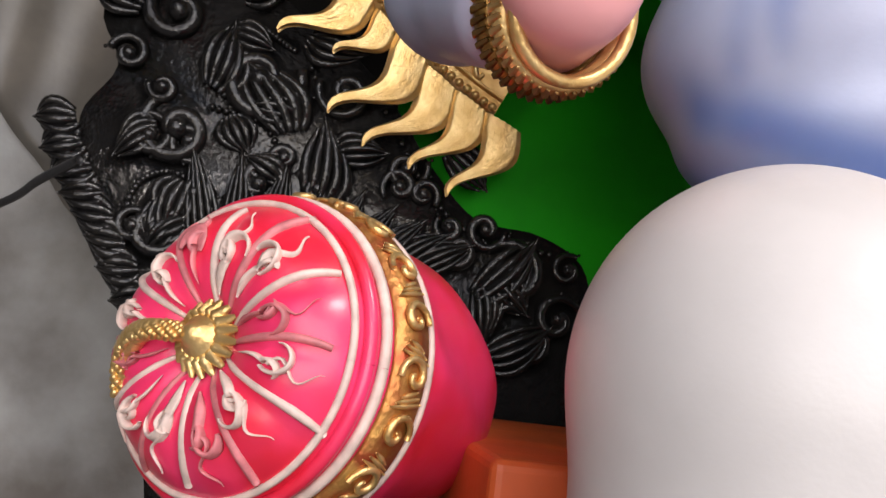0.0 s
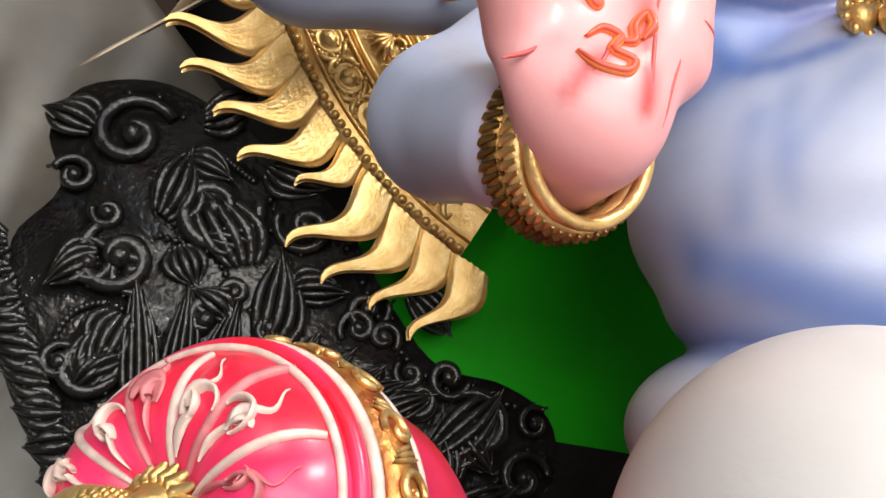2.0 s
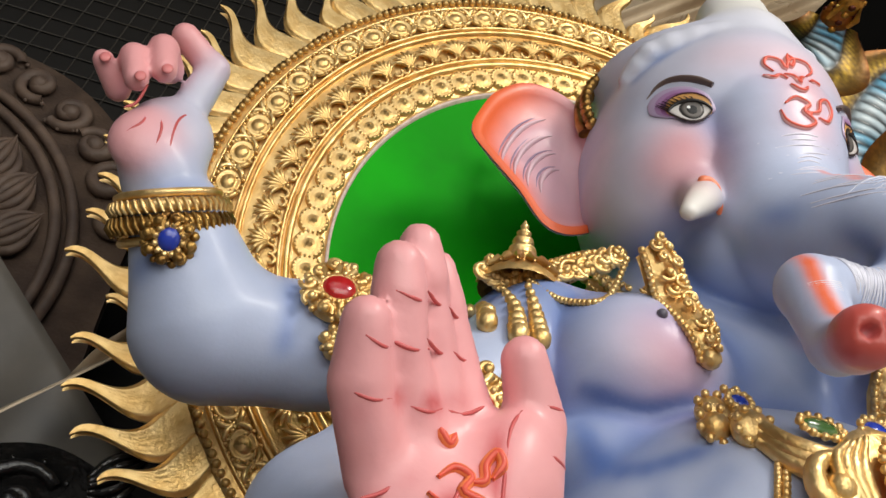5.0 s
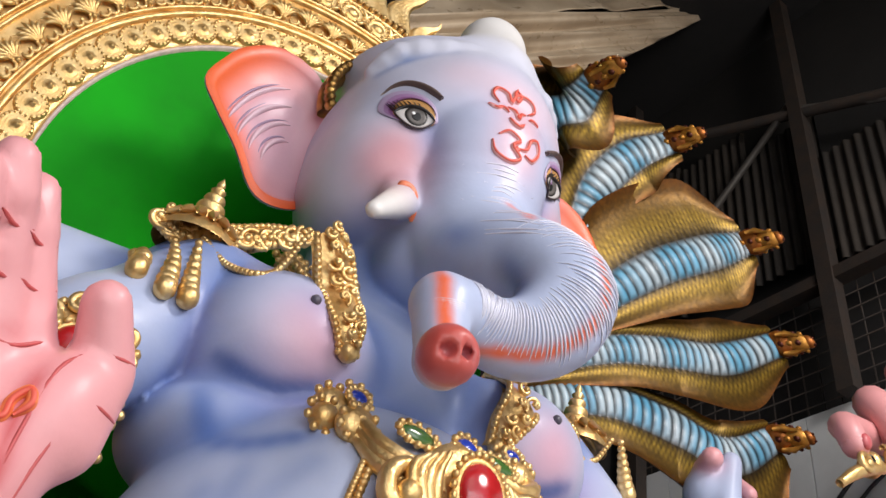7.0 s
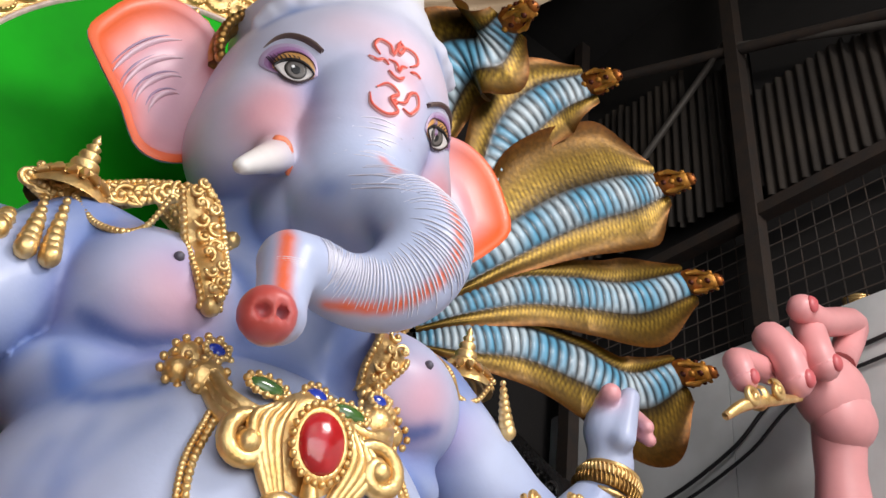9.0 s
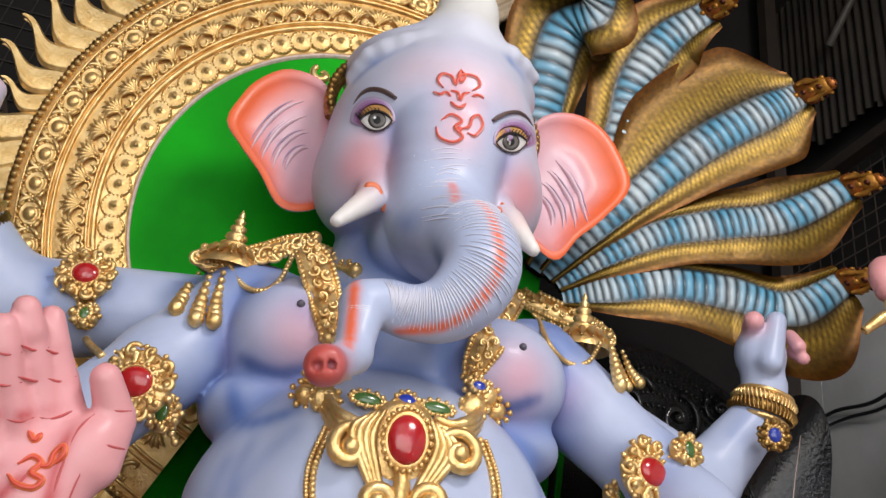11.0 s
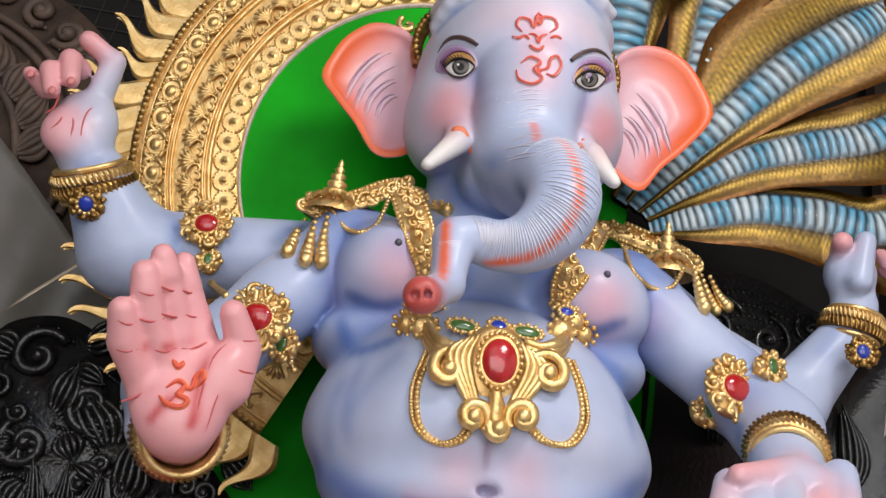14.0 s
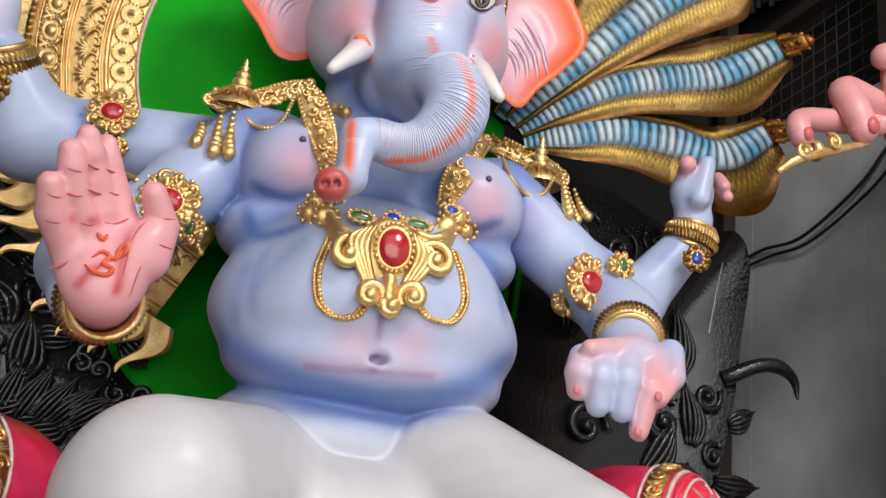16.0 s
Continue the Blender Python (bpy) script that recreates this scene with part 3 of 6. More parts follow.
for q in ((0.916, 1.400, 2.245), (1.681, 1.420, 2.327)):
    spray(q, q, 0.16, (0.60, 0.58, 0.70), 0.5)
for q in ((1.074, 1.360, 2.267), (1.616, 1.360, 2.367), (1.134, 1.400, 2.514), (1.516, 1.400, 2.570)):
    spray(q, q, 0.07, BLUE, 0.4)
# shade painted dark blue inside the trunk's curl, airbrushed blue shading round the jewellery
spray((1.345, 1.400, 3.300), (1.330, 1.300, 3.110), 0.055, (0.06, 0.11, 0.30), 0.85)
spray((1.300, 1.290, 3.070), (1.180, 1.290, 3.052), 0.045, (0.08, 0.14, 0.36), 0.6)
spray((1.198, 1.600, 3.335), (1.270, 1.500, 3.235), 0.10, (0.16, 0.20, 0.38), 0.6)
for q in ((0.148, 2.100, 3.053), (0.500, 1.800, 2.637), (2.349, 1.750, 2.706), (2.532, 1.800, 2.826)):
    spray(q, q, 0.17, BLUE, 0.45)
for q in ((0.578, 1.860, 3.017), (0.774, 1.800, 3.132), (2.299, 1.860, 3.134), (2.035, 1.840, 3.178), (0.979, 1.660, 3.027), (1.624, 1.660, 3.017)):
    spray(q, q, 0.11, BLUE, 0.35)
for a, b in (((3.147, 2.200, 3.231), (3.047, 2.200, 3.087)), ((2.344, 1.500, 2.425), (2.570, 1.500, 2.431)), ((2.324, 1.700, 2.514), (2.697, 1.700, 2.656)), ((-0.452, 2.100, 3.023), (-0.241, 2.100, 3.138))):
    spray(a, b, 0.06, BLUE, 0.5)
band = [(0.959, 1.780, 4.138), (1.008, 1.700, 4.203), (1.165, 1.620, 4.251), (1.355, 1.580, 4.295), (1.584, 1.620, 4.353), (1.739, 1.720, 4.361)]
for a, b in zip(band[:-1], band[1:]):
    spray(a, b, 0.035, (0.16, 0.24, 0.48), 0.6)
verts, quads = surface_nets(0.0135)
IDOL = Build()
IDOL.v, IDOL.f, IDOL.k = verts.tolist(), quads.tolist(), [0] * len(quads)
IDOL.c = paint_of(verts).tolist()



def ear(B, root, outline, lean, folds):
    """A large dished ear: outline as (out, up) from its root, lean: metres that its rim comes forward."""
    rim = spline(outline, 48, closed=True)
    mid = rim.mean(0) * 0.55
    nu, nv = 16, 48
    for side in (0, 1):
        vs, cs = [], []
        for i in range(nu):
            r = i / (nu - 1)
            for j in range(nv):
                q = mid + (rim[j] - mid) * r
                dish = 0.07 * r ** 2 + 0.03 * math.exp(-((r - 0.93) / 0.06) ** 2)
                ridge = 0.010 * math.sin(16 * r + 0.5) * math.exp(-((r - 0.5) / 0.22) ** 2) * max(0, math.cos(2 * math.pi * j / nv - folds)) if side == 0 else 0
                th = 0.02 * (1 - r ** 8) + 0.004
                y = lean * abs(q[0]) - dish - ridge + (th * 2.2 if side else 0)
                vs.append((root[0] + q[0], root[1] + y, root[2] + q[1]))
                edge = min(max((r - 0.45) / 0.38, 0), 1) * (0.5 + 0.5 * math.tanh(8 * (abs(q[0]) - 0.20)))
                edge = max(edge, min(max((r - 0.82) / 0.12, 0), 1) * (1 if q[1] < -0.1 else 0.25))
                base = V(0.66, 0.40, 0.47) * (1 - edge) + V(CORAL) * edge
                cs.append(tuple(base) if side == 0 else SKIN)
        fs = grid_faces(nu, nv, wrap_v=True)
        flip = (outline[0][0] > 0) ^ (side == 1)
        B.add(vs, fs if flip else [q[::-1] for q in fs], cs)
        if side == 0:
            front = np.array(vs).reshape(nu, nv, 3)
            angs = np.unwrap(np.arctan2(rim[:, 1] - mid[1], rim[:, 0] - mid[0]))
            reach = np.linalg.norm(rim - mid, axis=1)
            sg = 1 if outline[4][0] > 0 else -1
            for k in range(4):
                rad, q = 0.09 + 0.055 * k, []
                for a in np.linspace(0.15 + 0.1 * k, 2.5 - 0.15 * k, 14):
                    p = V(sg * (0.10 + rad * math.sin(a * 0.75)), -0.12 + rad * 1.15 * math.cos(a * 0.9) + 0.02 * k)
                    d = np.abs((angs - math.atan2(p[1] - mid[1], p[0] - mid[0]) + math.pi) % (2 * math.pi) - math.pi)
                    j = int(d.argmin())
                    r = min(np.linalg.norm(p - mid) / reach[j], 0.9) * (nu - 1)
                    i0 = int(r)
                    y = front[i0, j, 1] * (1 - r + i0) + front[min(i0 + 1, nu - 1), j, 1] * (r - i0)
                    q.append((root[0] + p[0], y - 0.001, root[2] + p[1]))
                tube(B, q, [0.002, 0.016, 0.021, 0.016, 0.002], 8, (0.70, 0.50, 0.57), flat=0.55)
                tube(B, [V(p) + V(sg * 0.016, 0.001, 0.012) for p in q], [0.001, 0.007, 0.009, 0.006, 0.001], 6, (0.34, 0.25, 0.36), flat=0.6)


# outlines run round from the root over the top to the tip and back under
ear(IDOL, (0.95, 2.18, 4.02), [(0.02, 0.02), (-0.036, 0.155), (-0.077, 0.273), (-0.17, 0.33), (-0.302, 0.32), (-0.411, 0.215), (-0.461, 0.101), (-0.488, -0.033), (-0.405, -0.138), (-0.292, -0.251), (-0.19, -0.379), (-0.089, -0.389), (0.011, -0.32), (0.026, -0.198)], 0.0, 2.6)
ear(IDOL, (1.86, 2.19, 4.10), [(-0.02, 0.15), (0.041, 0.353), (0.141, 0.447), (0.28, 0.476), (0.41, 0.429), (0.503, 0.311), (0.569, 0.127), (0.432, -0.092), (0.306, -0.237), (0.214, -0.377), (0.112, -0.351), (0.019, -0.256), (-0.01, -0.1)], 0.0, 2.6)


def stroke(B, pts, r, colour, n=30, closed=False):
    """A raised painted line that follows the body."""
    p = spline(pts, n, closed)
    if closed:
        p = np.vstack([p, p[:1]])
    rr = np.interp(np.linspace(0, 1, len(p)), [0, 0.15, 0.85, 1], [0.4, 1, 1, 0.4]) * r if not closed else np.full(len(p), r)
    tube(B, p, rr, 6, colour, cap=True)


def eye_form(B, c, right, up, side):
    """A painted eye: white, iris, pupil, gilded lid, lashes and brow, laid on the face as seen from in front; c, right and up in the plane y = 2."""
    c, right, up = V(c), V(right), V(up)

    def at(x, z, lift):
        q = trace(FACE_VIEW, [c + a * right + b * up for a, b in zip(np.atleast_1d(x), np.atleast_1d(z))], (10, 11))
        return q + (lift + 0.006) * np.array([unit(V(FACE_VIEW) - p) for p in q])

    th = np.linspace(0, 2 * math.pi, 32, endpoint=False)
    co, si = np.cos(th), np.sin(th)

    def patch(x, z, lift, colour):
        """A thin painted field, as rings round its middle."""
        rings = [at(x.mean() + (x - x.mean()) * k, z.mean() + (z - z.mean()) * k, (lift if k < 1 else lift - 0.006)) for k in (0.05, 0.4, 0.75, 0.95, 1.0)]
        n = len(x)
        f = grid_faces(5, n, wrap_v=True)
        B.add(np.vstack(rings), f + [tuple(reversed(range(n)))], colour)

    # eyeshadow in soft steps, widest above the outer corner
    for k, col in ((1.0, (0.44, 0.34, 0.50)), (0.90, (0.36, 0.20, 0.38)), (0.78, (0.26, 0.10, 0.25))):
        patch(co * 1.45 * k + side * 0.22 * k, np.where(si > 0, si * 1.55 * k, si * 0.45), 0.0045 + 0.004 * (1 - k), col)
    patch(co * 1.12, np.where(si > 0, si * 1.08, si * 0.5) - 0.02, 0.006, (0.62, 0.32, 0.10))
    open_x, open_z = co * 1.0, np.where(si > 0, si * 0.56, si * 0.66) * (1 - 0.45 * np.abs(co) ** 3)
    patch(open_x, open_z, 0.0085, (0.62, 0.58, 0.56))
    patch(-side * 0.06 + co * 0.60, 0.02 + si * 0.57, 0.0105, (0.03, 0.025, 0.022))
    patch(-side * 0.06 + co * 0.51, 0.02 + si * 0.48, 0.0115, (0.13, 0.115, 0.105))
    patch(-side * 0.06 + co * 0.26, 0.02 + si * 0.26, 0.0125, (0.008, 0.008, 0.008))
    # painted catchlight, a white dot high on the iris
    patch(-side * 0.06 - 0.16 + co * 0.09, 0.17 + si * 0.09, 0.0135, (0.9, 0.9, 0.9))
    rim = at(open_x, open_z, 0.011)
    tube(B, rim[:17], [0.003, 0.0075, 0.004], 6, (0.015, 0.012, 0.012))
    tube(B, np.vstack([rim[16:], rim[:1]]), [0.003, 0.0035, 0.003], 6, (0.05, 0.03, 0.03))
    u = np.linspace(0.1, 0.9, 14) * math.pi
    tube(B, at(np.cos(u) * 1.12, np.sin(u) * 1.08 - 0.02, 0.007), [0.001, 0.004, 0.001], 6, (0.10, 0.04, 0.06))
    for i in range(15):
        a = math.pi * (0.03 + 0.94 * i / 14)
        x, z = math.cos(a) * 1.0, math.sin(a) * 0.60 * (1 - 0.30 * abs(math.cos(a)) ** 3)
        if x * side > -0.25:
            g = 0.5 + 0.5 * x * side
            tube(B, at([x, x + side * 0.16 * g, x + side * 0.38 * g], [z, z + 0.18, z + 0.34 * g + 0.08], 0.012), [0.003, 0.0022, 0.0008], 4, (0.02, 0.015, 0.02))
        if i % 2:
            z = -math.sin(a) * 0.66 * (1 - 0.30 * abs(math.cos(a)) ** 3)
            tube(B, at([x, x * 1.08], [z, z - 0.13], 0.009), [0.0018, 0.0007], 4, (0.10, 0.06, 0.06))
    bx, bz = side * V(-1.30, -0.95, -0.35, 0.35, 0.95, 1.45), V(1.45, 1.72, 2.02, 2.08, 1.75, 1.10)
    q = spline(np.c_[bx, bz], 18)
    tube(B, at(q[:, 0], q[:, 1] * 0.94, -0.006), [0.017, 0.022, 0.019, 0.013, 0.003], 8, (0.13, 0.085, 0.075), flat=0.45)


eye_form(IDOL, (1.100, 4.128), (0.070, 0.024), (-0.014, 0.083), -1)
eye_form(IDOL, (1.752, 4.216), (0.074, 0.024), (-0.009, 0.086), 1)

# raised red symbols on the forehead and the palm
FACE, PALM = (10, 11), (6,)
RED_LINE, PINK_EDGE = (0.74, 0.10, 0.06), (0.82, 0.42, 0.40)
MARKS = (
    trace((0.83, -1.38, 1.91), [(1.378, 4.198), (1.420, 4.242), (1.473, 4.223), (1.445, 4.176), (1.488, 4.136), (1.445, 4.093), (1.380, 4.102), (1.358, 4.154)], FACE),
    trace((0.83, -1.38, 1.91), [(1.467, 4.176), (1.510, 4.200), (1.521, 4.255), (1.553, 4.277), (1.575, 4.227), (1.547, 4.164), (1.507, 4.167)], FACE),
    trace((0.83, -1.38, 1.91), [(1.365, 4.380), (1.333, 4.412), (1.348, 4.457), (1.397, 4.457), (1.418, 4.418), (1.435, 4.474), (1.479, 4.497), (1.521, 4.491), (1.536, 4.451), (1.505, 4.412)], FACE),
    trace((0.83, -1.38, 1.91), [(1.400, 4.376), (1.435, 4.372), (1.450, 4.336), (1.463, 4.373), (1.490, 4.394)], FACE), trace((0.83, -1.38, 1.91), [(1.437, 4.516), (1.427, 4.472), (1.444, 4.443), (1.458, 4.481), (1.437, 4.509)], FACE),
    trace((0.83, -1.38, 1.91), [(1.407, 4.311), (1.432, 4.294), (1.460, 4.295), (1.480, 4.324)], FACE), trace((0.83, -1.38, 1.91), [(1.319, 4.340), (1.353, 4.336), (1.379, 4.357), (1.404, 4.343)], FACE), trace((0.83, -1.38, 1.91), [(1.509, 4.379), (1.536, 4.393), (1.566, 4.387)], FACE),
)
for m in MARKS:
    stroke(IDOL, m, 0.0095, PINK_EDGE)
    stroke(IDOL, m - V(0, 0.005, 0), 0.0060, RED_LINE)
ball(IDOL, trace((0.83, -1.38, 1.91), [(1.470, 4.177)], FACE)[0], (0.012, 0.008, 0.012), colour=RED_LINE)
for m in (trace((0.79, -1.40, 1.88), [(0.138, 2.367), (0.175, 2.399), (0.208, 2.382), (0.187, 2.346), (0.228, 2.330), (0.209, 2.299), (0.154, 2.302), (0.119, 2.329)], PALM), trace((0.79, -1.40, 1.88), [(0.204, 2.370), (0.234, 2.381), (0.237, 2.419), (0.258, 2.451), (0.269, 2.424), (0.250, 2.388)], PALM),
          trace((0.79, -1.40, 1.88), [(0.135, 2.478), (0.163, 2.453), (0.179, 2.480)], PALM)):
    stroke(IDOL, m, 0.010, (0.85, 0.22, 0.07))
    stroke(IDOL, m - V(0, 0.006, 0), 0.006, RED_LINE)
# coral lips where the tusks leave the face
for m, r in ((trace((0.83, -1.38, 1.91), [(1.098, 3.742), (1.115, 3.766), (1.141, 3.769), (1.163, 3.742), (1.185, 3.701), (1.201, 3.664)], FACE), 0.017), (trace((0.83, -1.38, 1.91), [(1.701, 3.787), (1.709, 3.818), (1.723, 3.858)], FACE), 0.014)):
    stroke(IDOL, m, r, (0.80, 0.20, 0.08))
# creases of the palm and the fingers
for m in (trace((0.79, -1.40, 1.88), [(-0.090, 2.479), (-0.045, 2.477), (-0.001, 2.497)], PALM), trace((0.79, -1.40, 1.88), [(-0.116, 2.592), (-0.069, 2.583), (-0.032, 2.605)], PALM), trace((0.79, -1.40, 1.88), [(-0.039, 2.615), (0.013, 2.612), (0.060, 2.635)], PALM), trace((0.79, -1.40, 1.88), [(-0.070, 2.723), (-0.017, 2.718), (0.026, 2.739)], PALM), trace((0.79, -1.40, 1.88), [(0.042, 2.651), (0.106, 2.650), (0.150, 2.678)], PALM), trace((0.79, -1.40, 1.88), [(0.016, 2.761), (0.064, 2.754), (0.105, 2.775)], PALM),
          trace((0.79, -1.40, 1.88), [(0.134, 2.666), (0.180, 2.666), (0.224, 2.694)], PALM), trace((0.79, -1.40, 1.88), [(0.098, 2.764), (0.138, 2.761), (0.173, 2.781)], PALM), trace((0.79, -1.40, 1.88), [(0.055, 2.504), (0.100, 2.504), (0.144, 2.533)], PALM), trace((0.79, -1.40, 1.88), [(0.145, 2.529), (0.199, 2.537), (0.253, 2.577)], PALM), trace((0.802, -1.394, 1.889), [(0.34, 2.6), (0.396, 2.602), (0.436, 2.611)], PALM), trace((0.802, -1.394, 1.889), [(0.385, 2.479), (0.420, 2.476), (0.452, 2.477)], PALM),
          trace((0.79, -1.40, 1.88), [(-0.015, 2.284), (0.050, 2.326), (0.079, 2.385)], PALM), trace((0.79, -1.40, 1.88), [(0.080, 2.202), (0.155, 2.298), (0.199, 2.391)], PALM), trace((0.79, -1.40, 1.88), [(0.281, 2.220), (0.273, 2.326), (0.285, 2.505), (0.325, 2.579)], PALM), trace((0.79, -1.40, 1.88), [(0.323, 2.226), (0.332, 2.335), (0.348, 2.447)], PALM)):
    stroke(IDOL, m + V(0, 0.002, 0), 0.0038, (0.55, 0.09, 0.09), 14)
for m in ([(-0.504, 3.361), (-0.514, 3.441), (-0.551, 3.518)], [(-0.46, 3.356), (-0.475, 3.441), (-0.466, 3.515), (-0.407, 3.567)], [(-0.595, 3.384), (-0.566, 3.445), (-0.578, 3.526)], [(-0.635, 3.459), (-0.611, 3.491), (-0.608, 3.563)]):
    m = trace((0.802, -1.394, 1.889), m, (8,))
    stroke(IDOL, m + V(0, 0.002, 0), 0.0045, (0.55, 0.09, 0.09), 14)
# trunk creases, pale raised rings that fade round the sides
for i in range(62):
    u = 0.34 + 0.60 * i / 61
    c = V([np.interp(u, np.linspace(0, 1, 34), TRUNK[:, k]) for k in range(3)])
    d = V([np.interp(u + 0.02, np.linspace(0, 1, 34), TRUNK[:, k]) for k in range(3)]) - c
    r = float(np.interp(u, np.linspace(0, 1, 34), TRUNK_R))
    d, s, w = axes(d, (0, 1, 0))
    front = unit(np.cross(d, np.cross(V(0.12, -1, -0.05), d)))
    sidew = np.cross(d, front)
    span = random.uniform(0.55, 1.0)
    off = random.uniform(-0.15, 0.15)
    pts = [c + (r + 0.0035) * (math.cos(a) * front + math.sin(a) * sidew) for a in np.linspace(-span + off, span + off, 9)]
    tube(IDOL, pts, [0.0005, 0.0038, 0.0038, 0.0005], 4, (0.66, 0.66, 0.76))
for i in range(15):
    w = random.uniform(0.10, 0.17) * (0.7 + 0.3 * math.sin(i))
    x, z = 1.475 + random.uniform(-0.03, 0.03), 4.085 - 0.026 * i
    stroke(IDOL, trace(FACE_VIEW, [(x - w, z - 0.012 - 0.33 * w), (x, z), (x + w, z + 0.33 * w - 0.012)], FACE), 0.0030, (0.66, 0.64, 0.74), 12)
for i in range(26):
    a0, a1 = V((1.095, 1.205, 2.900)), V((1.087, 1.172, 2.745))
    c = a0 + (a1 - a0) * i / 25
    tube(IDOL, [c + V((0.072 - 0.0005 * i) * math.sin(a), 0.09 - (0.0745 - 0.0005 * i) * math.cos(a), 0.01 * math.sin(a)) for a in np.linspace(-0.8, 0.9, 8)], [0.0005, 0.004, 0.0005], 4, (0.68, 0.66, 0.74))
# nails
for q, n in (((2.046, 1.165, 2.100), (0.0, -1, 0.1)), ((2.297, 1.138, 1.979), (0, -1, 0)), ((2.352, 1.098, 2.117), (0.2, -1, 0)), ((-0.519, 1.845, 3.553), (0, -1, 0)), ((-0.577, 1.845, 3.493), (0, -1, 0)), ((-0.706, 1.900, 3.579), (0, -1, 0))):
    ball(IDOL, q, (0.017, 0.008, 0.02), 10, 8, (0.66, 0.20, 0.20))
# nipples
for q in (trace((0.83, -1.38, 1.91), [(0.939, 3.161)]), trace((0.83, -1.38, 1.91), [(1.883, 3.195)])):
    ball(IDOL, q[0], 0.016, 8, 6, (0.10, 0.09, 0.12))

IDOL.c = [tuple(min(max(x, 0.0), 1.0) for x in q) for q in IDOL.c]
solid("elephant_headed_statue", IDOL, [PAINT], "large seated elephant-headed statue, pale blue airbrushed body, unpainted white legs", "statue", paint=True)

# ---- halo behind the idol: green backing and gilded ring of ornament ----
HC = V(1.12, 3.85)
HALO_FRONT = unit((0, -1, -0.14))


def halo(r, deg, out=0.0):
    """A point of the halo's plane, which leans forward a little; out: metres towards the front."""
    x, z = HC[0] + r * math.cos(radians(deg)), HC[1] + r * math.sin(radians(deg))
    return V(x, 2.75 - 0.14 * (z - 3.5) - out, z)


def halo_pose(r, deg, out=0.0):
    """Local x runs outwards, y along the ring, z to the front."""
    o, x = halo(r, deg, out), unit(halo(r + 0.1, deg) - halo(r, deg))
    return frame_at(o, x, np.cross(HALO_FRONT, x), HALO_FRONT)


B = Build()
for d in (0.0, 0.04):
    pts = [halo(1.09, a, -d) for a in range(0, 360, 5)]
    B.add([halo(0.01, 0, -d)] + pts, [((0, i, i % 72 + 1) if d else (0, i % 72 + 1, i)) for i in range(1, 73)])
solid("halo_backing", B, GREEN, "bright green painted disc behind the seated statue", "panel")
B = box(Build(), (0.15, 3.10, 1.75), (2.50, 3.14, 3.7))
solid("backing_board", B, GREEN, "bright green painted lower backing board of the throne", "panel", smooth=False)

HALO = thing("halo", "gilded halo with carved bands, bead row and flame-shaped rays", "halo")
ANG = list(np.arange(74, 247, 2.0))


def ring(name, prof, mat, label=""):
    B = Build()
    B.add([halo(r, a, o) for r, o in prof for a in ANG], grid_faces(len(prof), len(ANG)))
    part(name, B, mat, HALO, label)


ring("ring_plate", [(1.03, -0.04), (1.03, 0.015), (1.06, 0.02), (1.56, 0.02), (1.60, 0.0), (1.60, -0.04)], GOLD)
ring("inner_edge", [(1.02, -0.01), (1.022, 0.022), (1.034, 0.022), (1.036, 0.0)], CREAM, "pale yellow inner edge")
for r, w in ((1.185, 0.016), (1.215, 0.010), (1.375, 0.011), (1.40, 0.008), (1.525, 0.008)):
    ring("rib", [(r - w, 0.018), (r - w * 0.7, 0.034), (r, 0.042), (r + w * 0.7, 0.034), (r + w, 0.018)], GOLD)

B = Build()
lathe(B, [(0.062, 0.0), (0.062, 0.014), (0.054, 0.022), (0.046, 0.012), (0.040, 0.020), (0.032, 0.010), (0.026, 0.018), (0.016, 0.014), (0.010, 0.030), (0.0, 0.034)], (0, 0, 0), (0, 0, 1), 20)
for i in range(18):
    a = math.pi * 2 * i / 18
    ball(B, (0.054 * math.cos(a), 0.054 * math.sin(a), 0.02), 0.006, 5, 4)
SCALLOP = mesh_of("scallop", B, GOLD)
for a in np.arange(80, 245, 5.6):
    placed("scallop", SCALLOP, HALO, halo_pose(1.105, a, 0.02))

B = Build()
lathe(B, [(0.052, 0), (0.050, 0.016), (0.040, 0.022), (0.034, 0.010), (0.026, 0.024), (0.014, 0.030), (0, 0.034)], (0, 0, 0), (0, 0, 1), 16, sx=1.2)
for i in range(14):
    a = math.pi * 2 * i / 14
    ball(B, (0.056 * math.cos(a), 0.064 * math.sin(a), 0.012), 0.011, 6, 4)
for s in (-1, 1):
    for k in (-1, 1):
        tube(B, spline([(0.0, s * 0.07, 0.01), (k * 0.035, s * 0.09, 0.02), (k * 0.045, s * 0.115, 0.014), (k * 0.022, s * 0.118, 0.016)], 10), [0.010, 0.012, 0.006], 6)
ROSETTE = mesh_of("rosette", B, GOLD)
B = Build()
for k in range(-3, 4):
    a = k * 0.42
    tip = V(0.07 * math.cos(a) - 0.02, 0.085 * math.sin(a), 0.014)
    tube(B, spline([(-0.045, 0, 0.012), tip * 0.5 + V(-0.01, 0, 0.018), tip], 8), [0.005, 0.012, 0.003], 6)
for s in (-1, 1):
    q = [(-0.05 + 0.03 * t * math.cos(s * 5 * t), s * 0.085 + 0.032 * t * math.sin(5 * t), 0.014) for t in np.linspace(0.15, 1, 14)]
    tube(B, q, [0.004, 0.010, 0.007], 6)
ball(B, (-0.05, 0, 0.014), 0.014, 8, 6)
PALMETTE = mesh_of("palmette", B, GOLD)
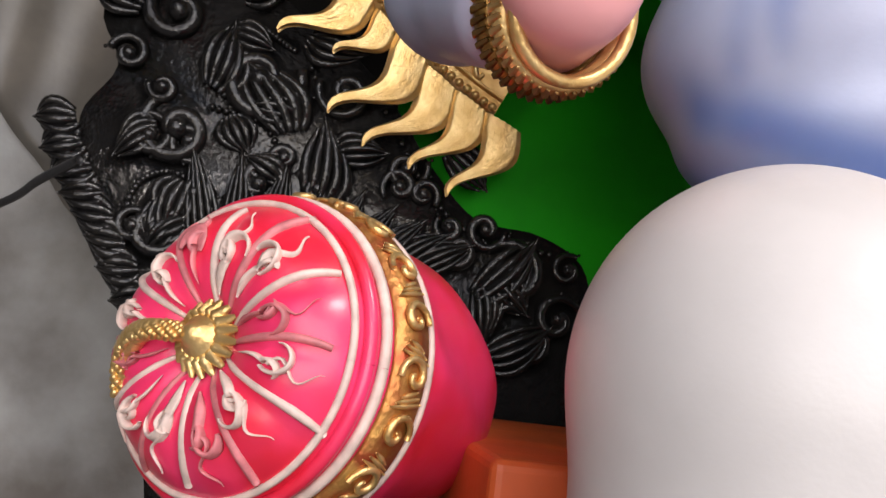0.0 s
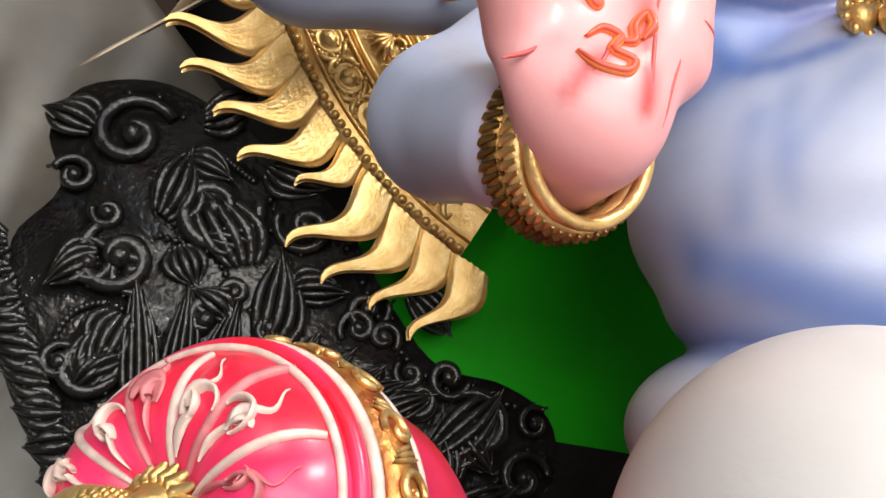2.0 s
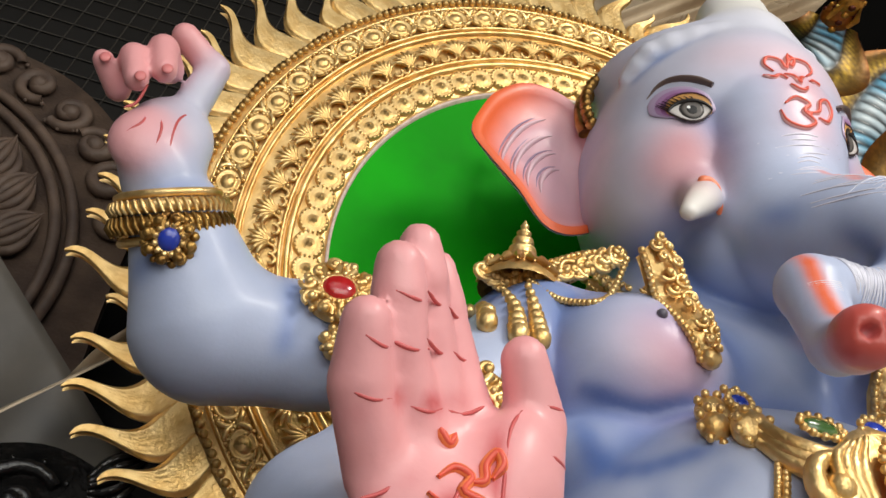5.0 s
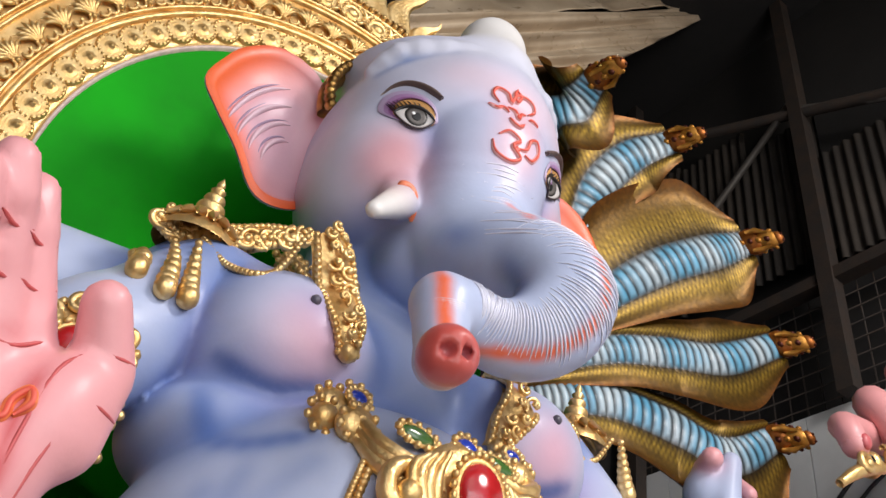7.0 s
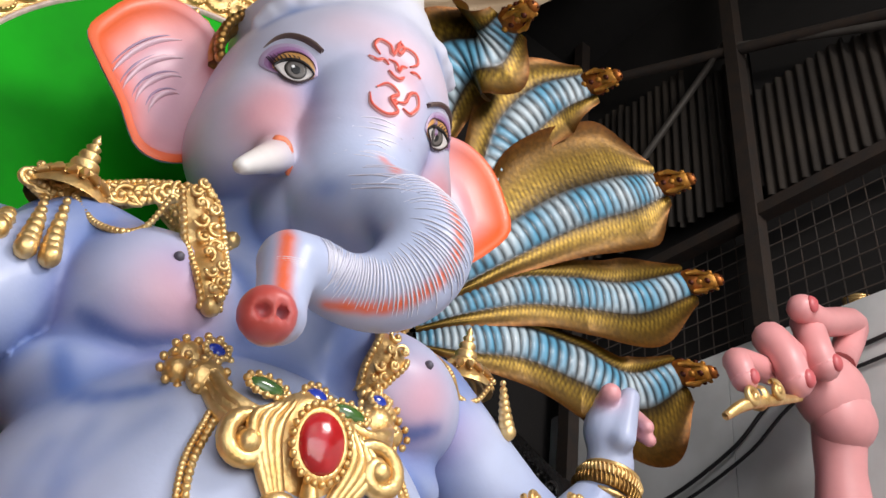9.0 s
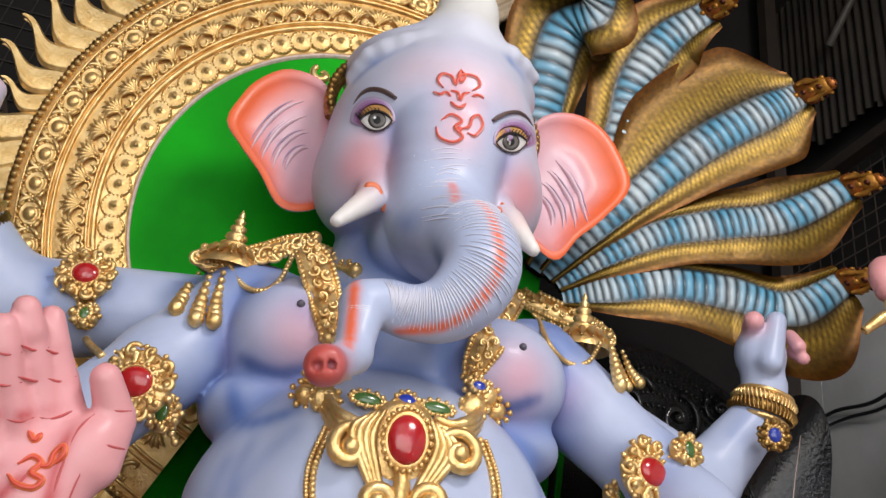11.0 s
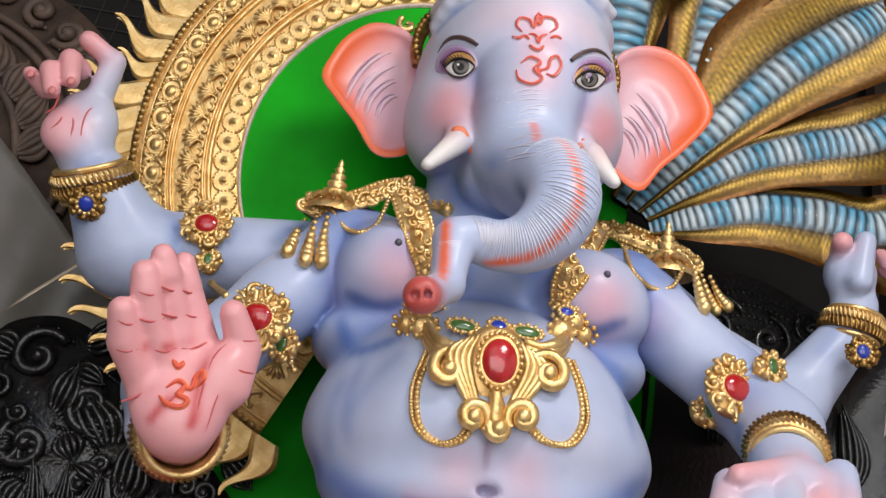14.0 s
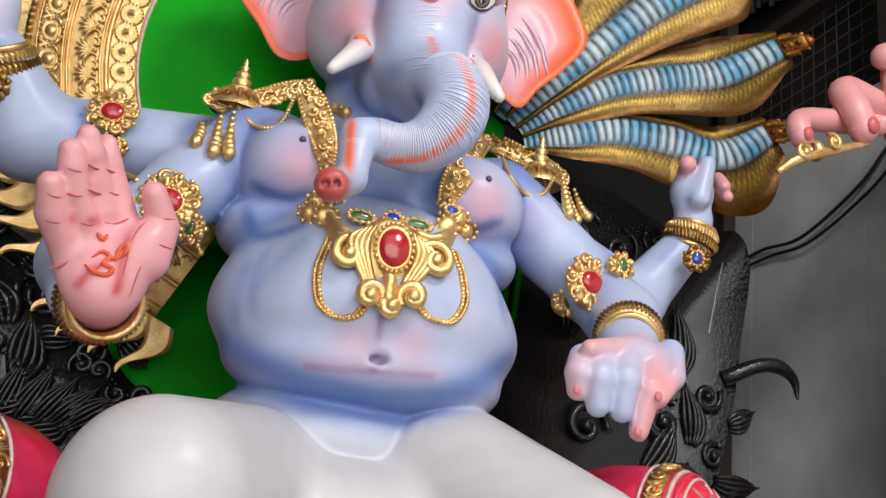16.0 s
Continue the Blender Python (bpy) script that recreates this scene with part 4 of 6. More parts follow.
for i, a in enumerate(np.arange(78, 243, 5.9)):
    placed("rosette", ROSETTE, HALO, halo_pose(1.463, a, 0.02))
    placed("palmette", PALMETTE, HALO, halo_pose(1.295, a + 2.95, 0.02))

B = Build()
ball(B, (0, 0, 0), 0.0165, 8, 6)
BEAD = mesh_of("bead", B, GOLD)
for a in np.arange(75, 246.5, 1.32):
    placed("bead", BEAD, HALO, halo_pose(1.565, a, 0.028))


def flame_mesh(length, width, bend):
    """A wavy ray with three raised ridges, local x outwards."""
    B = Build()
    nu, nv = 18, 13
    vs = []
    for i in range(nu):
        u = i / (nu - 1)
        cy = bend * (0.55 * math.sin(5.2 * u) * (0.4 + u) + 0.25 * u * u)
        w = width * (1 - u) ** 0.75 * (1 + 0.25 * math.sin(6 * u)) + 0.003
        for j in range(nv):
            v = 2 * j / (nv - 1) - 1
            z = (0.020 * (1 - abs(v)) ** 0.5 + 0.014 * math.cos(v * 3 * math.pi) ** 2) * (1 - 0.7 * u) - (0.012 if abs(v) == 1 else 0)
            vs.append((length * u, cy + w * v, z + 0.03 * u * u))
    B.add(vs, [q[::-1] for q in grid_faces(nu, nv)])
    B.add([(x, y, -0.012) for x, y, z in vs], grid_faces(nu, nv))
    return mesh_of("flame_ray", B, GOLD)


FLAMES = [flame_mesh(0.33, 0.072, 0.10), flame_mesh(0.24, 0.055, -0.05), flame_mesh(0.37, 0.078, 0.12), flame_mesh(0.22, 0.052, 0.07)]
for i, a in enumerate(np.arange(76, 248, 4.9)):
    placed("flame_ray", FLAMES[(i * 7 + i // 3) % 4 if i % 2 else (0 if i % 4 else 2)], HALO, halo_pose(1.585, a, 0.006 * (i % 3)))
# gilded scrolls of the crown behind the head
CROWN = thing("crown_ornament", "gilded scrolled crown ornament round the back of the head", "ornament")
for s, cx, cz in ((-1, 0.86, 4.30), (1, 1.90, 4.33)):
    B = Build()
    for k in range(3):
        c = V(cx + s * 0.02 * k, 2.28, cz + 0.10 * k)
        q = [c + (0.09 - 0.02 * k) * t * V(s * math.cos(4.5 * t * 1.6), 0, math.sin(4.5 * t * 1.6)) for t in np.linspace(0.1, 1, 22)]
        tube(B, q, [0.008, 0.022, 0.016], 8)
    part("scroll", B, GOLD, CROWN)
B = Build()
for i in range(44):
    a = radians(-18 + 216 * i / 43)
    ball(B, (1.375 + 0.505 * math.cos(a), 2.02, 4.24 + 0.36 * math.sin(a)), (0.022, 0.03, 0.022), 7, 5)
tube(B, [(1.375 + 0.495 * math.cos(a), 2.08, 4.24 + 0.35 * math.sin(a)) for a in np.linspace(-0.3, 3.44, 30)], 0.03, 8)
part("bead_band", B, GOLD_DARK, CROWN)

# ---- cobra hoods that fan out beside the head ----
SNAKE = material("glossy_cobra_paint", (1, 1, 1), 0.42, metal=0.6, vary=0.4, scale=34, bump=0.0, coat=0.0, attribute="paint")
nt = SNAKE.node_tree
vor, vb = nt.nodes.new("ShaderNodeTexVoronoi"), nt.nodes.new("ShaderNodeBump")
vor.inputs["Scale"].default_value = 38
vb.inputs["Strength"].default_value, vb.inputs["Distance"].default_value = 0.08, 0.01
tcn = nt.nodes.new("ShaderNodeTexCoord")
nt.links.new(tcn.outputs["Object"], vor.inputs["Vector"])
nt.links.new(vor.outputs["Distance"], vb.inputs["Height"])
nt.links.new(vb.outputs[0], nt.nodes["Principled BSDF"].inputs["Normal"])


def cobra(path, belly, wing_a, wing_b, bands, label):
    """path: centre line from root to head; belly, wing_a, wing_b: half widths along it of the banded belly and of the hood's two sides."""
    B = Build()
    nu = bands * 8
    c = spline(path, nu)
    tg = np.gradient(c, axis=0)
    us = np.linspace(0, 1, nu)
    ease = np.hanning(max(5, nu // 6) | 1)
    f = lambda w: np.convolve(np.pad(np.interp(us, np.linspace(0, 1, len(w)), w), len(ease) // 2, mode="edge"), ease / ease.sum(), "valid")
    wb, wa, wc = f(belly), f(wing_a), f(wing_b)
    nv = 27
    for back in (0, 1):
        vs, cs = [], []
        for i in range(nu):
            d = unit(tg[i])
            s = unit(np.cross(d, (0, -1, 0.1)))
            n = np.cross(s, d)
            n = n if n[1] < 0 else -n
            ph = (i % 8) / 8
            groove = math.exp(-((ph - 0.5) / (0.25 + 0.10 * noise.noise(Vector((us[i] * 40, wb[0] * 90, 0.3))))) ** 2)
            for j in range(nv):
                v = 2 * j / (nv - 1) - 1
                if abs(v) <= 0.44:
                    b = v / 0.44
                    off, h = b * wb[i] * 1.22, 0.026 * wb[i] / 0.08 * (1 - b * b) + 0.007 * (1 - groove) - 0.004
                    tone = 0.5 + 0.5 * math.sin(us[i] * bands * 0.9 + 2.2 * noise.noise(Vector((us[i] * 9, b * 0.6, wb[0] * 40))))
                    col = V(0.52, 0.62, 0.67) * (1 - 0.85 * tone) + V(0.05, 0.34, 0.55) * 0.85 * tone
                    rim = max(0, (abs(b) - 0.66) / 0.34)
                    dark = max(groove * 0.97, rim * 0.95)
                    col = col * (1 - dark) + V(0.008, 0.014, 0.018) * dark
                else:
                    e = (abs(v) - 0.44) / 0.56
                    w = wa[i] if v < 0 else wc[i]
                    off = math.copysign(wb[i] * 1.2 + e * w, v)
                    h = 0.02 * math.sin(e * math.pi) - 0.05 * e * (w / 0.2) + 0.06 * e ** 4 * (w / 0.2)
                    dots = 0.5 + 0.5 * math.sin(i * 1.57) * math.sin(e * 26)
                    glint = math.exp(-((e - 0.32) / 0.2) ** 2) * dots
                    col = V(0.115, 0.058, 0.003) * (1 - glint) + V(0.48, 0.30, 0.03) * glint
                    edge = math.exp(-e / 0.2)
                    col = col * (1 - edge) + V(0.012, 0.012, 0.01) * edge
                    col = col * (1 - 0.5 * e ** 6) + V(0.22, 0.05, 0.006) * 0.5 * e ** 6
                vs.append(c[i] + s * off + n * (h - 0.07 * (back) * (1 - abs(v) ** 4)))
                cs.append(tuple(col) if not back else (0.05, 0.03, 0.005))
        fs = grid_faces(nu, nv)
        k0 = len(B.k)
        B.add(vs, fs if back else [q[::-1] for q in fs], cs)
        if not back:
            for i in range(nu - 1):
                for j in range(7, 19):
                    B.k[k0 + i * (nv - 1) + j] = 1
    # the small head, bent forward over the end of the hood
    d = unit(tg[-1])
    fwd = unit(d * 0.45 + V(0.05, -0.9, -0.35))
    o, side = c[-1] + d * 0.01, unit(np.cross(d, (0, -1, 0)))
    up = np.cross(side, fwd)
    A = [side, fwd, up]
    sk, ember, dark = (0.42, 0.13, 0.02), (0.58, 0.26, 0.04), (0.10, 0.02, 0.008)
    ball(B, o + fwd * 0.02, (0.082, 0.085, 0.060), 14, 10, sk, axes3=A)
    ball(B, o + fwd * 0.10 + up * 0.012, (0.058, 0.075, 0.036), 14, 9, ember, axes3=A)
    ball(B, o + fwd * 0.165 + up * 0.006, (0.040, 0.032, 0.028), 12, 8, sk, axes3=A)
    ball(B, o + fwd * 0.085 - up * 0.062, (0.046, 0.070, 0.017), 12, 8, sk, axes3=A)
    ball(B, o + fwd * 0.10 - up * 0.030, (0.038, 0.060, 0.020), 10, 7, (0.26, 0.015, 0.012), axes3=A)
    ball(B, o + fwd * 0.02 - up * 0.05, (0.062, 0.06, 0.034), 12, 8, dark, axes3=A)
    for k in (-1, 1):
        ball(B, o + fwd * 0.075 + side * k * 0.052 + up * 0.030, 0.020, 8, 6, dark)
        ball(B, o + fwd * 0.088 + side * k * 0.056 + up * 0.034, 0.011, 8, 6, (0.62, 0.42, 0.10))
        ball(B, o + fwd * 0.19 + side * k * 0.018 + up * 0.014, 0.009, 6, 5, dark)
        tube(B, [o + fwd * 0.02 + side * k * 0.055 + up * 0.048, o + fwd * 0.075 + side * k * 0.058 + up * 0.060, o + fwd * 0.13 + side * k * 0.038 + up * 0.036], [0.010, 0.017, 0.006], 6, ember)
        tube(B, [o + fwd * 0.16 + side * k * 0.026 - up * 0.012, o + fwd * 0.162 + side * k * 0.027 - up * 0.044], [0.007, 0.001], 6, (0.62, 0.52, 0.36))
        for q in range(4):
            ball(B, o + fwd * (0.03 + 0.035 * q) + side * k * (0.075 - 0.008 * q) - up * 0.006, (0.014, 0.016, 0.012), 6, 5, ember if q % 2 else dark, axes3=A)
    for q in range(4):
        ball(B, o + fwd * (-0.02 + 0.045 * q) + up * (0.058 - 0.004 * q), (0.020, 0.018, 0.012), 6, 5, dark if q % 2 else ember, axes3=A)
    B.c = [tuple(min(max(x, 0), 1) for x in q) for q in B.c]
    solid("cobra_hood", B, [SNAKE, PAINT], label, "statue", "cobra hoods beside the head", paint=True)


cobra([(2.081, 2.600, 4.053), (2.059, 2.500, 4.611), (2.051, 2.420, 4.945), (2.084, 2.300, 5.271), (2.190, 2.150, 5.356), (2.208, 2.020, 5.464)],
      [0.06, 0.085, 0.10, 0.10, 0.085, 0.06], [0.04, 0.08, 0.16, 0.22, 0.24, 0.05], [0.04, 0.05, 0.08, 0.16, 0.20, 0.05], 24, "upright cobra hood with blue banded belly and olive sides")
cobra([(2.139, 2.600, 3.895), (2.341, 2.500, 4.312), (2.497, 2.420, 4.714), (2.558, 2.340, 5.112), (2.693, 2.220, 5.391), (2.880, 2.080, 5.552)],
      [0.03, 0.055, 0.075, 0.085, 0.08, 0.06], [0.03, 0.05, 0.13, 0.18, 0.20, 0.05], [0.02, 0.03, 0.06, 0.10, 0.16, 0.05], 28, "slanting cobra hood with bright blue banded belly")
cobra([(2.198, 2.580, 3.866), (2.404, 2.480, 4.140), (2.684, 2.380, 4.468), (2.966, 2.260, 4.767), (3.251, 2.140, 4.985), (3.448, 2.050, 5.122)],
      [0.025, 0.05, 0.068, 0.082, 0.085, 0.06], [0.02, 0.06, 0.14, 0.36, 0.40, 0.38, 0.06], [0.02, 0.05, 0.08, 0.15, 0.22, 0.26, 0.05], 34, "broad cobra hood, olive gold scales and pale banded belly")
cobra([(2.263, 2.580, 3.830), (2.473, 2.480, 4.001), (2.760, 2.400, 4.190), (3.086, 2.320, 4.307), (3.414, 2.240, 4.404), (3.816, 2.180, 4.681)],
      [0.02, 0.04, 0.062, 0.075, 0.075, 0.06], [0.02, 0.03, 0.06, 0.07, 0.13, 0.16, 0.04], [0.02, 0.06, 0.12, 0.14, 0.18, 0.22, 0.05], 36, "long wavy cobra hood with olive gold side")
cobra([(2.298, 2.580, 3.771), (2.509, 2.480, 3.825), (2.801, 2.420, 3.919), (3.160, 2.360, 3.925), (3.482, 2.300, 3.894), (3.781, 2.240, 4.095)],
      [0.03, 0.06, 0.075, 0.085, 0.08, 0.055], [0.02, 0.03, 0.04, 0.05, 0.08, 0.10, 0.04], [0.02, 0.06, 0.14, 0.18, 0.26, 0.34, 0.08], 32, "lowest cobra hood with grey blue banded belly")

# ---- jewellery on the statue ----
def chain(B, pts, r=0.011, gap=1.5, lift=0.004):
    """A string of beads along a line on the body."""
    p = spline(pts, 120)
    seg = np.r_[0, np.cumsum(np.linalg.norm(np.diff(p, axis=0), axis=1))]
    n = max(int(seg[-1] / (r * gap)), 2)
    for t in np.linspace(0, seg[-1], n):
        ball(B, [np.interp(t, seg, p[:, k]) for k in range(3)] - V(0, lift, 0), r, 6, 5)
    tube(B, p[::4], r * 0.6, 6)


def scroll(B, c, r, spin, start, x=(1, 0, 0), z=(0, 0, 1), out=(0, -1, 0), fat=0.016, turns=1.6):
    """A raised volute in the plane of x and z."""
    x, z, out = V(x), V(z), V(out)
    q = []
    for t in np.linspace(0.06, 1, 30):
        a = start + spin * (1 - t) * turns * 2 * math.pi
        q.append(V(c) + r * t * (math.cos(a) * x + math.sin(a) * z) + out * (0.02 + 0.015 * (1 - t)))
    tube(B, q, [fat * 0.7, fat, fat * 1.1, fat * 0.8], 8, up=out)
    ball(B, V(c) + out * 0.03, fat * 1.5, 8, 6)


def gem(parent, c, out, rx, rz, mat, label, up=(0, 0, 1)):
    """A domed oval stone in a beaded setting."""
    o, s, u = axes(out, up)
    B = Build()
    lathe(B, [(1.22, 0), (1.20, 0.3 * 0), (1.12, 0.012), (1.0, 0.010)], V(c), o, 24, sx=rx, sy=rz, up=up)
    for i in range(max(int((rx + rz) * 170), 12)):
        a = 2 * math.pi * i / max(int((rx + rz) * 170), 12)
        ball(B, V(c) + 1.24 * (rx * math.cos(a) * s + rz * math.sin(a) * u) + o * 0.008, 0.0105, 6, 5)
    setting = part("setting", B, GOLD, parent)
    B = Build()
    prof = [(math.cos(t), 0.5 * min(rx, rz) * math.sin(t) + 0.006) for t in np.linspace(0, math.pi / 2, 9)]
    lathe(B, prof, V(c), o, 24, sx=rx, sy=rz, up=up)
    part("gem", B, mat, setting, label)


def relief(B, c, out, r, up=(0, 0, 1), lobes=9, seed=0):
    """A ground of gilded leaves and curls in a round field."""
    rng = random.Random(seed)
    o, s, u = axes(out, up)
    lathe(B, [(r, -0.02), (r, 0.008), (r * 0.9, 0.016), (r * 0.5, 0.022), (0, 0.024)], V(c), o, 28, up=up)
    for i in range(lobes):
        a = 2 * math.pi * i / lobes
        e = math.cos(a) * s + math.sin(a) * u
        f = -math.sin(a) * s + math.cos(a) * u
        scroll(B, V(c) + e * r * 0.93, r * 0.26, 1 if i % 2 else -1, a, e, f, o, 0.010, 1.1)
        tube(B, [V(c) + e * r * 0.55 + o * 0.022, V(c) + e * r * 0.8 + f * r * 0.1 + o * 0.03, V(c) + e * r * 1.02 + o * 0.015], [0.010, 0.014, 0.004], 6)
        ball(B, V(c) + (e + f * 0.35) * r * 1.02 + o * 0.01, 0.011 + rng.random() * 0.004, 6, 5)


def armlet(c, out, tall, size, mats, group, label, chain_pts=None):
    """A medallion with one large and one small stone."""
    T = thing("armlet", label, "armlet", group)
    o = unit(out)
    B = Build()
    relief(B, c, o, size, lobes=10, seed=int(size * 1000))
    part("medallion", B, GOLD, T)
    gem(T, V(c) + o * 0.022, o, size * 0.52, size * 0.46, RED_GEM, "domed red stone")
    for q in tall:
        B = Build()
        relief(B, q, o, size * 0.5, lobes=7, seed=3)
        part("pendant", B, GOLD, T)
        gem(T, V(q) + o * 0.022, o, size * 0.20, size * 0.28, GREEN_GEM, "small green stone")
    if chain_pts is not None:
        B = Build()
        chain(B, chain_pts, 0.015)
        part("strap", B, GOLD, T)


AL = "gilded armlet with red and green stones on the upper arm"
p = trace((0.83, -1.38, 1.91), [(0.151, 3.079), (0.192, 2.929), (0.219, 2.852), (0.282, 2.794)])
armlet(p[0] - V(0, 0.03, 0), (-0.1, -1, 0.1), [p[1] - V(0, 0.02, 0)], 0.095, None, "armlets", AL, p[1:])
p = trace((0.83, -1.38, 1.91), [(0.432, 2.715), (0.553, 2.629), (0.616, 2.541), (0.264, 2.768), (0.257, 2.698)])
armlet(p[0] - V(0, 0.02, 0), (-0.25, -1, -0.1), [p[1] - V(0, 0.02, 0)], 0.115, None, "armlets", AL, p[1:3])
p = trace((0.65, -1.53, 1.64), [(2.478, 2.787), (2.645, 2.912), (2.349, 2.663), (2.302, 2.641)])
armlet(p[0] - V(0, 0.02, 0), (0.2, -1, 0.1), [p[1] - V(0, 0.02, 0), p[2] - V(0, 0.02, 0)], 0.12, None, "armlets", AL)


def bangle(c, axis, r, label, drop=None, stone=None):
    T = thing("bracelet", label, "bracelet", "bracelets")
    d, s, u = axes(axis)
    for k, (h, rr, fat) in enumerate(((-0.075, 0.99, 0.014), (-0.03, 1.05, 0.026), (0.02, 1.04, 0.020), (0.055, 0.99, 0.013))):
        B = Build()
        q = [V(c) + d * h + r * rr * (math.cos(a) * s + math.sin(a) * u) for a in np.linspace(0, 2 * math.pi, 41)]
        tube(B, q, fat, 8, cap=False)
        if k in (1, 2):
            for i in range(46):
                a = 2 * math.pi * i / 46
                b = a + 0.10
                tube(B, [V(c) + d * (h - fat) + (r * rr + fat * 0.7) * (math.cos(a) * s + math.sin(a) * u), V(c) + d * h + (r * rr + fat * 1.05) * (math.cos((a + b) / 2) * s + math.sin((a + b) / 2) * u),
                         V(c) + d * (h + fat) + (r * rr + fat * 0.7) * (math.cos(b) * s + math.sin(b) * u)], [0.004, 0.008, 0.004], 5)
        part("hoop", B, GOLD if k != 1 else GOLD_DARK, T)
    if drop is not None:
        o = unit(V(drop) - V(c) + d * np.dot(V(c) - V(drop), d))
        B = Build()
        relief(B, drop, o, 0.062, lobes=8, seed=5)
        part("pendant", B, GOLD_DARK, T)
        gem(T, V(drop) + o * 0.02, o, 0.030, 0.034, stone, "round blue stone")


p = trace((0.79, -1.40, 1.88), [(-0.348, 3.089)])
bangle((-0.399, 2.120, 3.255), V((-0.406, 2.100, 3.299)) - V((-0.342, 2.200, 3.162)), 0.145, "rope-patterned gilded bracelet with a blue stone", p[0] - V(0, 0.01, 0), BLUE_GEM)
p = trace((0.65, -1.53, 1.64), [(3.097, 3.057)])
bangle((3.232, 2.240, 3.286), V((3.228, 2.230, 3.417)) - V((3.176, 2.270, 3.162)), 0.125, "rope-patterned gilded bracelet with a blue stone", p[0] - V(0, 0.01, 0), BLUE_GEM)
bangle((0.331, 1.430, 2.154), V((0.334, 1.360, 2.184)) - V((0.223, 1.660, 2.269)), 0.122, "twisted orange-gold bracelet below the raised palm")
bangle((2.444, 1.500, 2.432), V((2.374, 1.360, 2.312)) - V((2.535, 1.700, 2.540)), 0.118, "gilded bracelet on the lowered wrist")


def shoulder_piece(top, base_w, lower, tassels, loop, rows, label):
    T = thing("shoulder_ornament", label, "ornament", "shoulder ornaments")
    B = Build()
    prof = [(0.125, -0.075), (0.120, -0.050), (0.104, -0.032), (0.085, -0.012), (0.056, 0.0), (0.048, 0.012), (0.060, 0.026), (0.057, 0.038), (0.030, 0.050), (0.045, 0.066), (0.042, 0.078), (0.022, 0.090), (0.034, 0.104), (0.031, 0.114), (0.015, 0.126), (0.024, 0.140), (0.010, 0.154), (0.014, 0.166), (0.0, 0.195)]
    lathe(B, prof, V(top) + V(0, 0.015, -0.19), (0, -0.08, 1), 20)
    for i in range(16):
        a = 2 * math.pi * i / 16
        c, e = V(top) + V(0, 0.018, -0.19), V(math.cos(a), math.sin(a), 0)
        tube(B, [c + e * 0.055 + V(0, 0, 0.004), c + e * 0.092 - V(0, 0, 0.010), c + e * 0.128 - V(0, 0, 0.045)], [0.008, 0.018, 0.006], 6)
    part("finial", B, GOLD, T)
    B = Build()
    for r in rows:
        chain(B, r, 0.016, 1.35)
    part("bead_collar", B, GOLD, T)
    B = Build()
    for i, q in enumerate(spline(lower, 22)):
        scroll(B, q + V(0, 0.005, 0), 0.040, 1 if i % 2 else -1, i * 0.7, fat=0.009, turns=1.0)
        ball(B, q - V(0, 0.016, 0.018), (0.014, 0.012, 0.02), 6, 5)
    part("lace_edge", B, GOLD, T)
    for q in tassels:
        B = Build()
        p = spline(q, 8)
        for k in range(7):
            ball(B, p[k] - V(0, 0.015, 0), 0.012 + 0.003 * k, 8, 6)
        ball(B, p[7] - V(0, 0.02, 0), (0.030, 0.030, 0.034), 10, 8)
        part("tassel", B, GOLD, T)
    B = Build()
    chain(B, loop, 0.011, 1.3)
    part("loop_chain", B, GOLD, T)


SH = "gilded shoulder ornament with spired finial, bead rows and tassels"
p = trace((0.83, -1.38, 1.91), [(0.647, 3.234), (0.516, 3.245), (1.177, 3.401), (0.832, 3.393), (1.028, 3.396), (0.895, 3.448)])
shoulder_piece((0.640, 1.955, 3.492), 0.1, trace((0.83, -1.38, 1.91), [(0.512, 3.262), (0.598, 3.244), (0.706, 3.294), (0.813, 3.362), (0.923, 3.432)]), [trace((0.83, -1.38, 1.91), [(0.546, 3.213), (0.510, 3.116), (0.489, 3.030)]), trace((0.83, -1.38, 1.91), [(0.581, 3.215), (0.570, 3.103), (0.568, 3.004)]), trace((0.83, -1.38, 1.91), [(0.623, 3.216), (0.624, 3.102), (0.635, 3.010)])],
               trace((0.83, -1.38, 1.91), [(0.642, 3.259), (0.704, 3.189), (0.776, 3.179), (0.837, 3.235), (0.867, 3.361)]), [trace((0.83, -1.38, 1.91), [(0.514, 3.304), (0.613, 3.284), (0.722, 3.334), (0.830, 3.401), (0.919, 3.453)]), trace((0.83, -1.38, 1.91), [(0.551, 3.350), (0.648, 3.345), (0.759, 3.391), (0.871, 3.448)]), trace((0.83, -1.38, 1.91), [(0.925, 3.422), (1.027, 3.401), (1.132, 3.370)]), trace((0.83, -1.38, 1.91), [(0.958, 3.402), (1.044, 3.372), (1.136, 3.344)])], SH)
